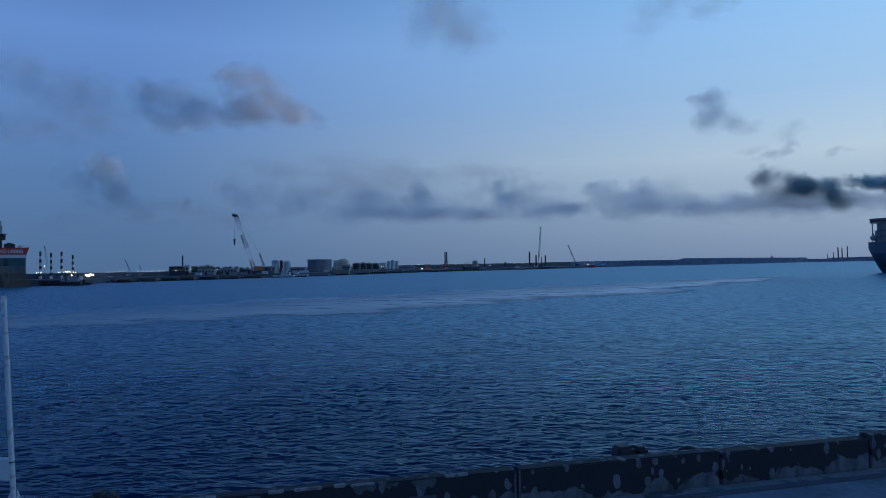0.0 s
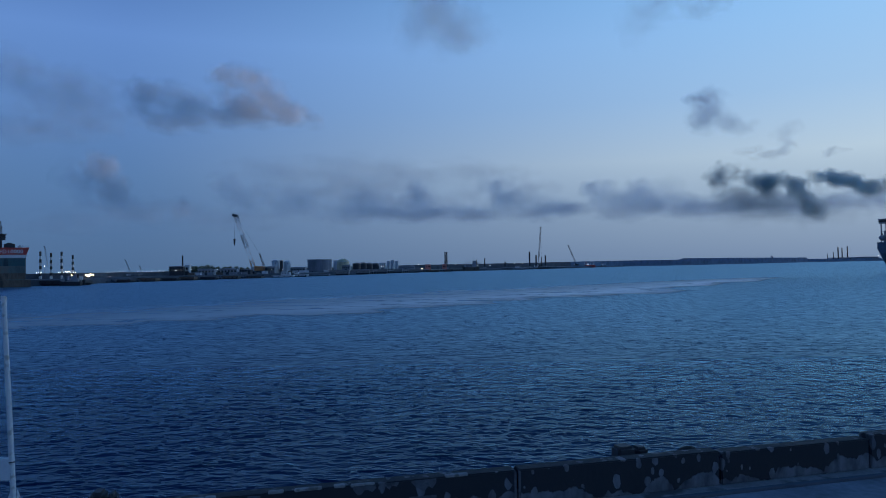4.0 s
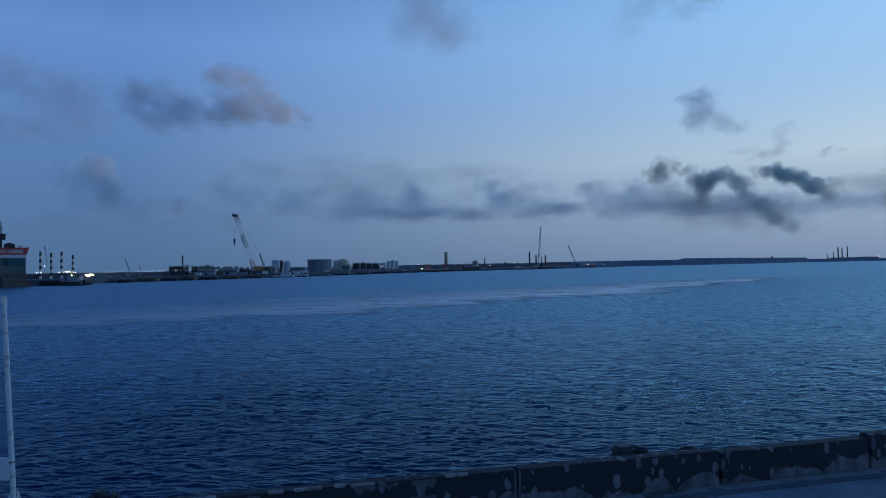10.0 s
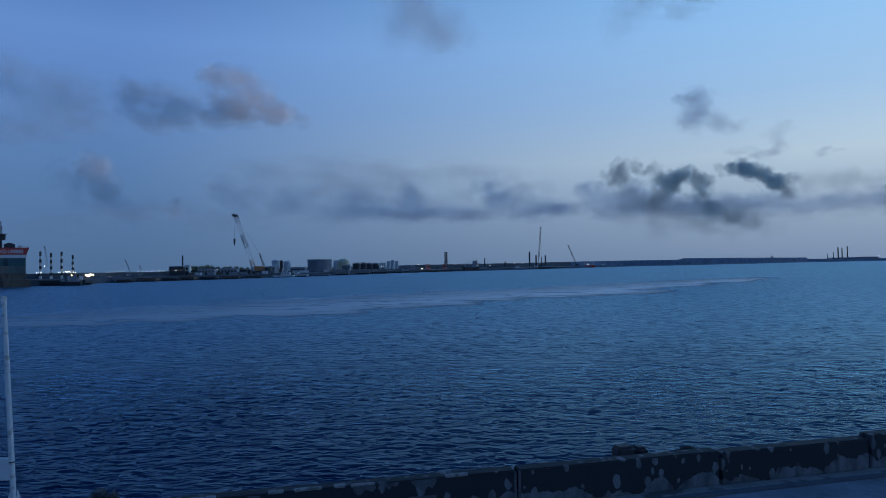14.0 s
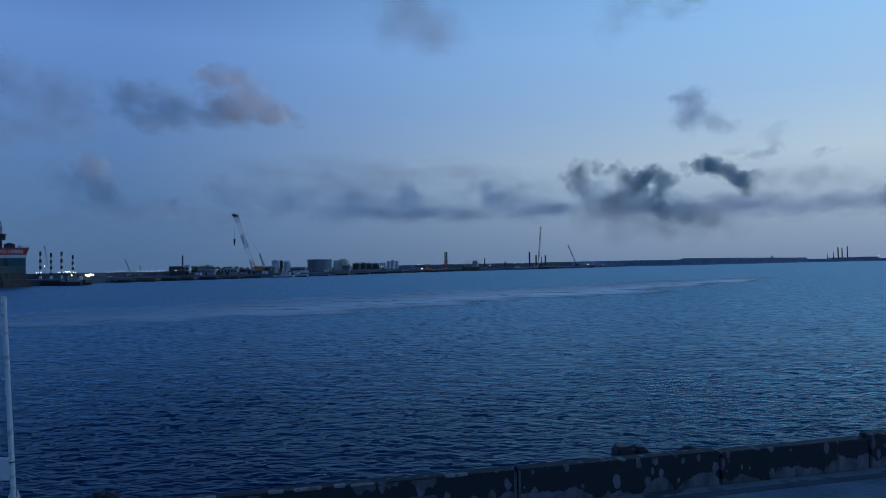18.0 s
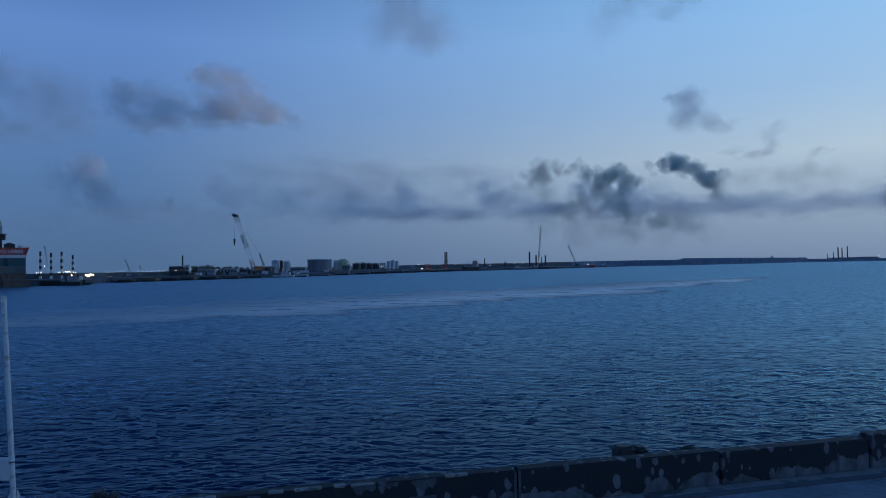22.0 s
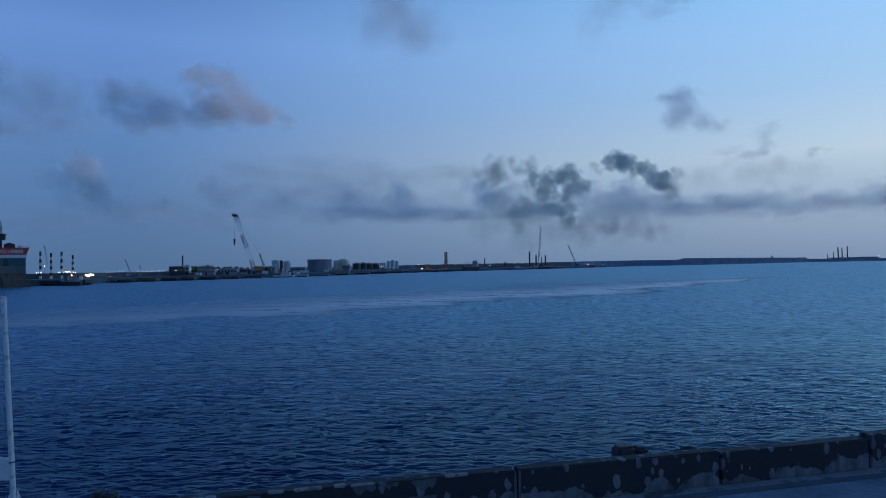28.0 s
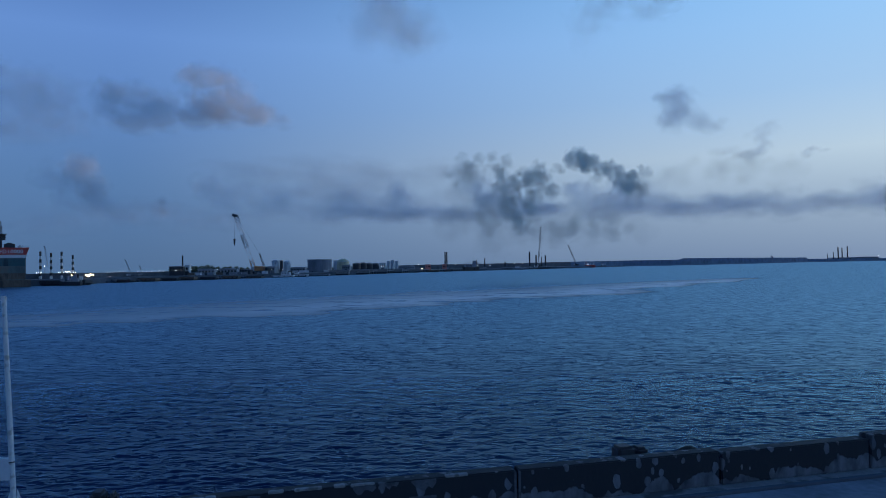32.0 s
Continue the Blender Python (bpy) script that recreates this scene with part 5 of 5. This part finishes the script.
# ---- the wake that the ship has left ----
def wake_material():
    m = bpy.data.materials.new("wake_water")
    m.use_nodes = True
    nt = m.node_tree
    p = nt.nodes["Principled BSDF"]
    p.inputs["Roughness"].default_value, p.inputs["IOR"].default_value = 0.4, 1.5
    p.inputs["Base Color"].default_value = (0.92, 0.9, 0.88, 1)
    at = nt.nodes.new("ShaderNodeAttribute")
    at.attribute_name = "fade"
    tc = nt.nodes.new("ShaderNodeTexCoord")
    mp = nt.nodes.new("ShaderNodeMapping")
    mp.inputs["Rotation"].default_value = (0, 0, radians(-42))
    mp.inputs["Scale"].default_value = (0.025, 0.30, 1)
    n = nt.nodes.new("ShaderNodeTexNoise")
    n.inputs["Scale"].default_value, n.inputs["Detail"].default_value = 1.0, 8
    nt.links.new(tc.outputs["Object"], mp.inputs["Vector"])
    nt.links.new(mp.outputs[0], n.inputs["Vector"])
    dashes = nt.nodes.new("ShaderNodeTexNoise")
    dashes.inputs["Scale"].default_value, dashes.inputs["Detail"].default_value, dashes.inputs["Roughness"].default_value = 0.14, 8, 0.65
    nt.links.new(tc.outputs["Object"], dashes.inputs["Vector"])
    blend = nt.nodes.new("ShaderNodeMix")
    blend.inputs["Factor"].default_value = 0.62
    nt.links.new(n.outputs[0], blend.inputs["A"])
    nt.links.new(dashes.outputs[0], blend.inputs["B"])
    cut = nt.nodes.new("ShaderNodeMapRange")
    cut.inputs["From Min"].default_value, cut.inputs["From Max"].default_value = 0.37, 0.47
    nt.links.new(blend.outputs["Result"], cut.inputs["Value"])
    mul = nt.nodes.new("ShaderNodeMath")
    mul.operation = "MULTIPLY"
    nt.links.new(cut.outputs[0], mul.inputs[0])
    nt.links.new(at.outputs["Fac"], mul.inputs[1])
    nt.links.new(mul.outputs[0], p.inputs["Alpha"])
    return m


def wake(mid, half, strength, name, label, material):
    """A strip of churned water along mid (x, y), thin at both rims."""
    g = Geo()
    fades = []
    for i, (x, y) in enumerate(mid):
        a = Vector(mid[min(i + 1, len(mid) - 1)]) - Vector(mid[max(i - 1, 0)])
        s = Vector((-a.y, a.x)).normalized()
        for k in range(9):
            q = k / 4 - 1
            wob = 1 + 0.45 * noise.noise(Vector((i * 0.31, q, 3))) + 0.3 * noise.noise(Vector((i * 1.3, q, 8)))
            g.v.append((x + s.x * half[i] * q * wob, y + s.y * half[i] * q * wob, 0.17))
            # sharp rim towards the quay, soft rim towards the sea
            fades.append(strength[i] * (0, 0.85, 1, 0.85, 0.75, 0.6, 0.45, 0.2, 0)[k])
    for i in range(len(mid) - 1):
        for j in range(8):
            g.f.append((i * 9 + j, i * 9 + j + 1, i * 9 + j + 10, i * 9 + j + 9))
    ob = part(name, g, material)
    f = ob.data.attributes.new("fade", "FLOAT", "POINT")
    f.data.foreach_set("value", fades)
    return tagged(ob, label, "wake", kind="stuff")


def curve(points, n):
    out = []
    for i in range(n):
        t = i / (n - 1) * (len(points) - 1)
        k = min(int(t), len(points) - 2)
        a, b = Vector(points[k]), Vector(points[k + 1])
        out.append(tuple(a.lerp(b, t - k)))
    return out


WAKE = wake_material()
mid = curve([(-93.1, 122.7), (-81.8, 131.7), (-58.3, 148.1), (-31.6, 172.6), (2.4, 204.5), (40.6, 233.2), (101.3, 300.6), (177.3, 373.2)], 57)
streak = wake(mid, [24 + 16 * min(1, i / 24) - (30 * max(0, i - 40) / 16) for i in range(57)], [0.25 + 0.75 * min(1, i / 38) for i in range(52)] + [0.9 - 0.2 * i for i in range(5)], "wake", "pale smooth wake left on the water by the ship", WAKE)
MOVES.append((streak, [(0.0, pose(0, 0, 0)), (32.0, pose(-12, -1, -0.12))]))


# ---- small things on the quay ----
def bollard(x, y, z, k):
    ob = thing("mooring_bollard", "squat dark iron mooring bollard behind the parapet", "bollard", group="bollards")
    ob.matrix_basis = on_quay(x, y, z)
    part("base", Geo().box(-0.55 * k, 0.55 * k, -0.28, 0.28, 0, 0.12), BLACK, ob, bevel=0.02)
    part("bitt", Geo().box(-0.5 * k, 0.06 * k, -0.24, 0.24, 0.1, 0.98), DARK, ob, bevel=0.07)
    part("bitt", Geo().box(0.12 * k, 0.5 * k, -0.2, 0.2, 0.1, 0.92), DARK, ob, bevel=0.07)
    part("cross_bar", Geo().tube((-0.62 * k, 0, 0.62), (0.62 * k, 0, 0.62), 0.07, n=12), BLACK, ob)


def tyre(x, y, z, r):
    g = Geo()
    n = 28
    loops = [[(math.cos(a) * (r + 0.12 * math.cos(b)), 0.12 * math.sin(b), math.sin(a) * (r + 0.12 * math.cos(b))) for b in [k * math.pi / 5 for k in range(10)]] for a in [i * 2 * math.pi / n for i in range(n + 1)]]
    ob = part("tyre_fender", g.loft(loops), RUBBER, smooth=True)
    ob.matrix_basis = on_quay(x, y, z)
    return tagged(ob, "worn black tyre fender leaning on the parapet", "tyre", "fenders")


tyre(5.0, 0.16, 0.46, 0.34)
tyre(12.2, 0.16, 0.56, 0.42)
tyre(13.1, 0.16, 0.58, 0.42)
bollard(3.55, 0.6, -0.02, 0.9)
bollard(-9.3, 0.6, 0.0, 0.55)
kerb = part("kerb", Geo().box(3, 40, -1.15, -0.95, 0, 0.07), QUAYSTONE, bevel=0.02)
kerb.matrix_basis = QUAY
tagged(kerb, "low worn stone kerb along the parapet", "kerb", kind="structure")
road = part("road", Geo().box(-60, 90, -40, -1.15, 0.0, 0.012), HAZED_ROAD)
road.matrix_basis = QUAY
tagged(road, "worn concrete quay road, its tone lifted for haze", "road", kind="structure")



# ---- what moves ----
def motions():
    walk(water, [(0.0, pose(8, 0, 0)), (32.0, pose(-8, -9, 0))])
    for ob, rows in MOVES:
        walk(ob, rows)


motions()
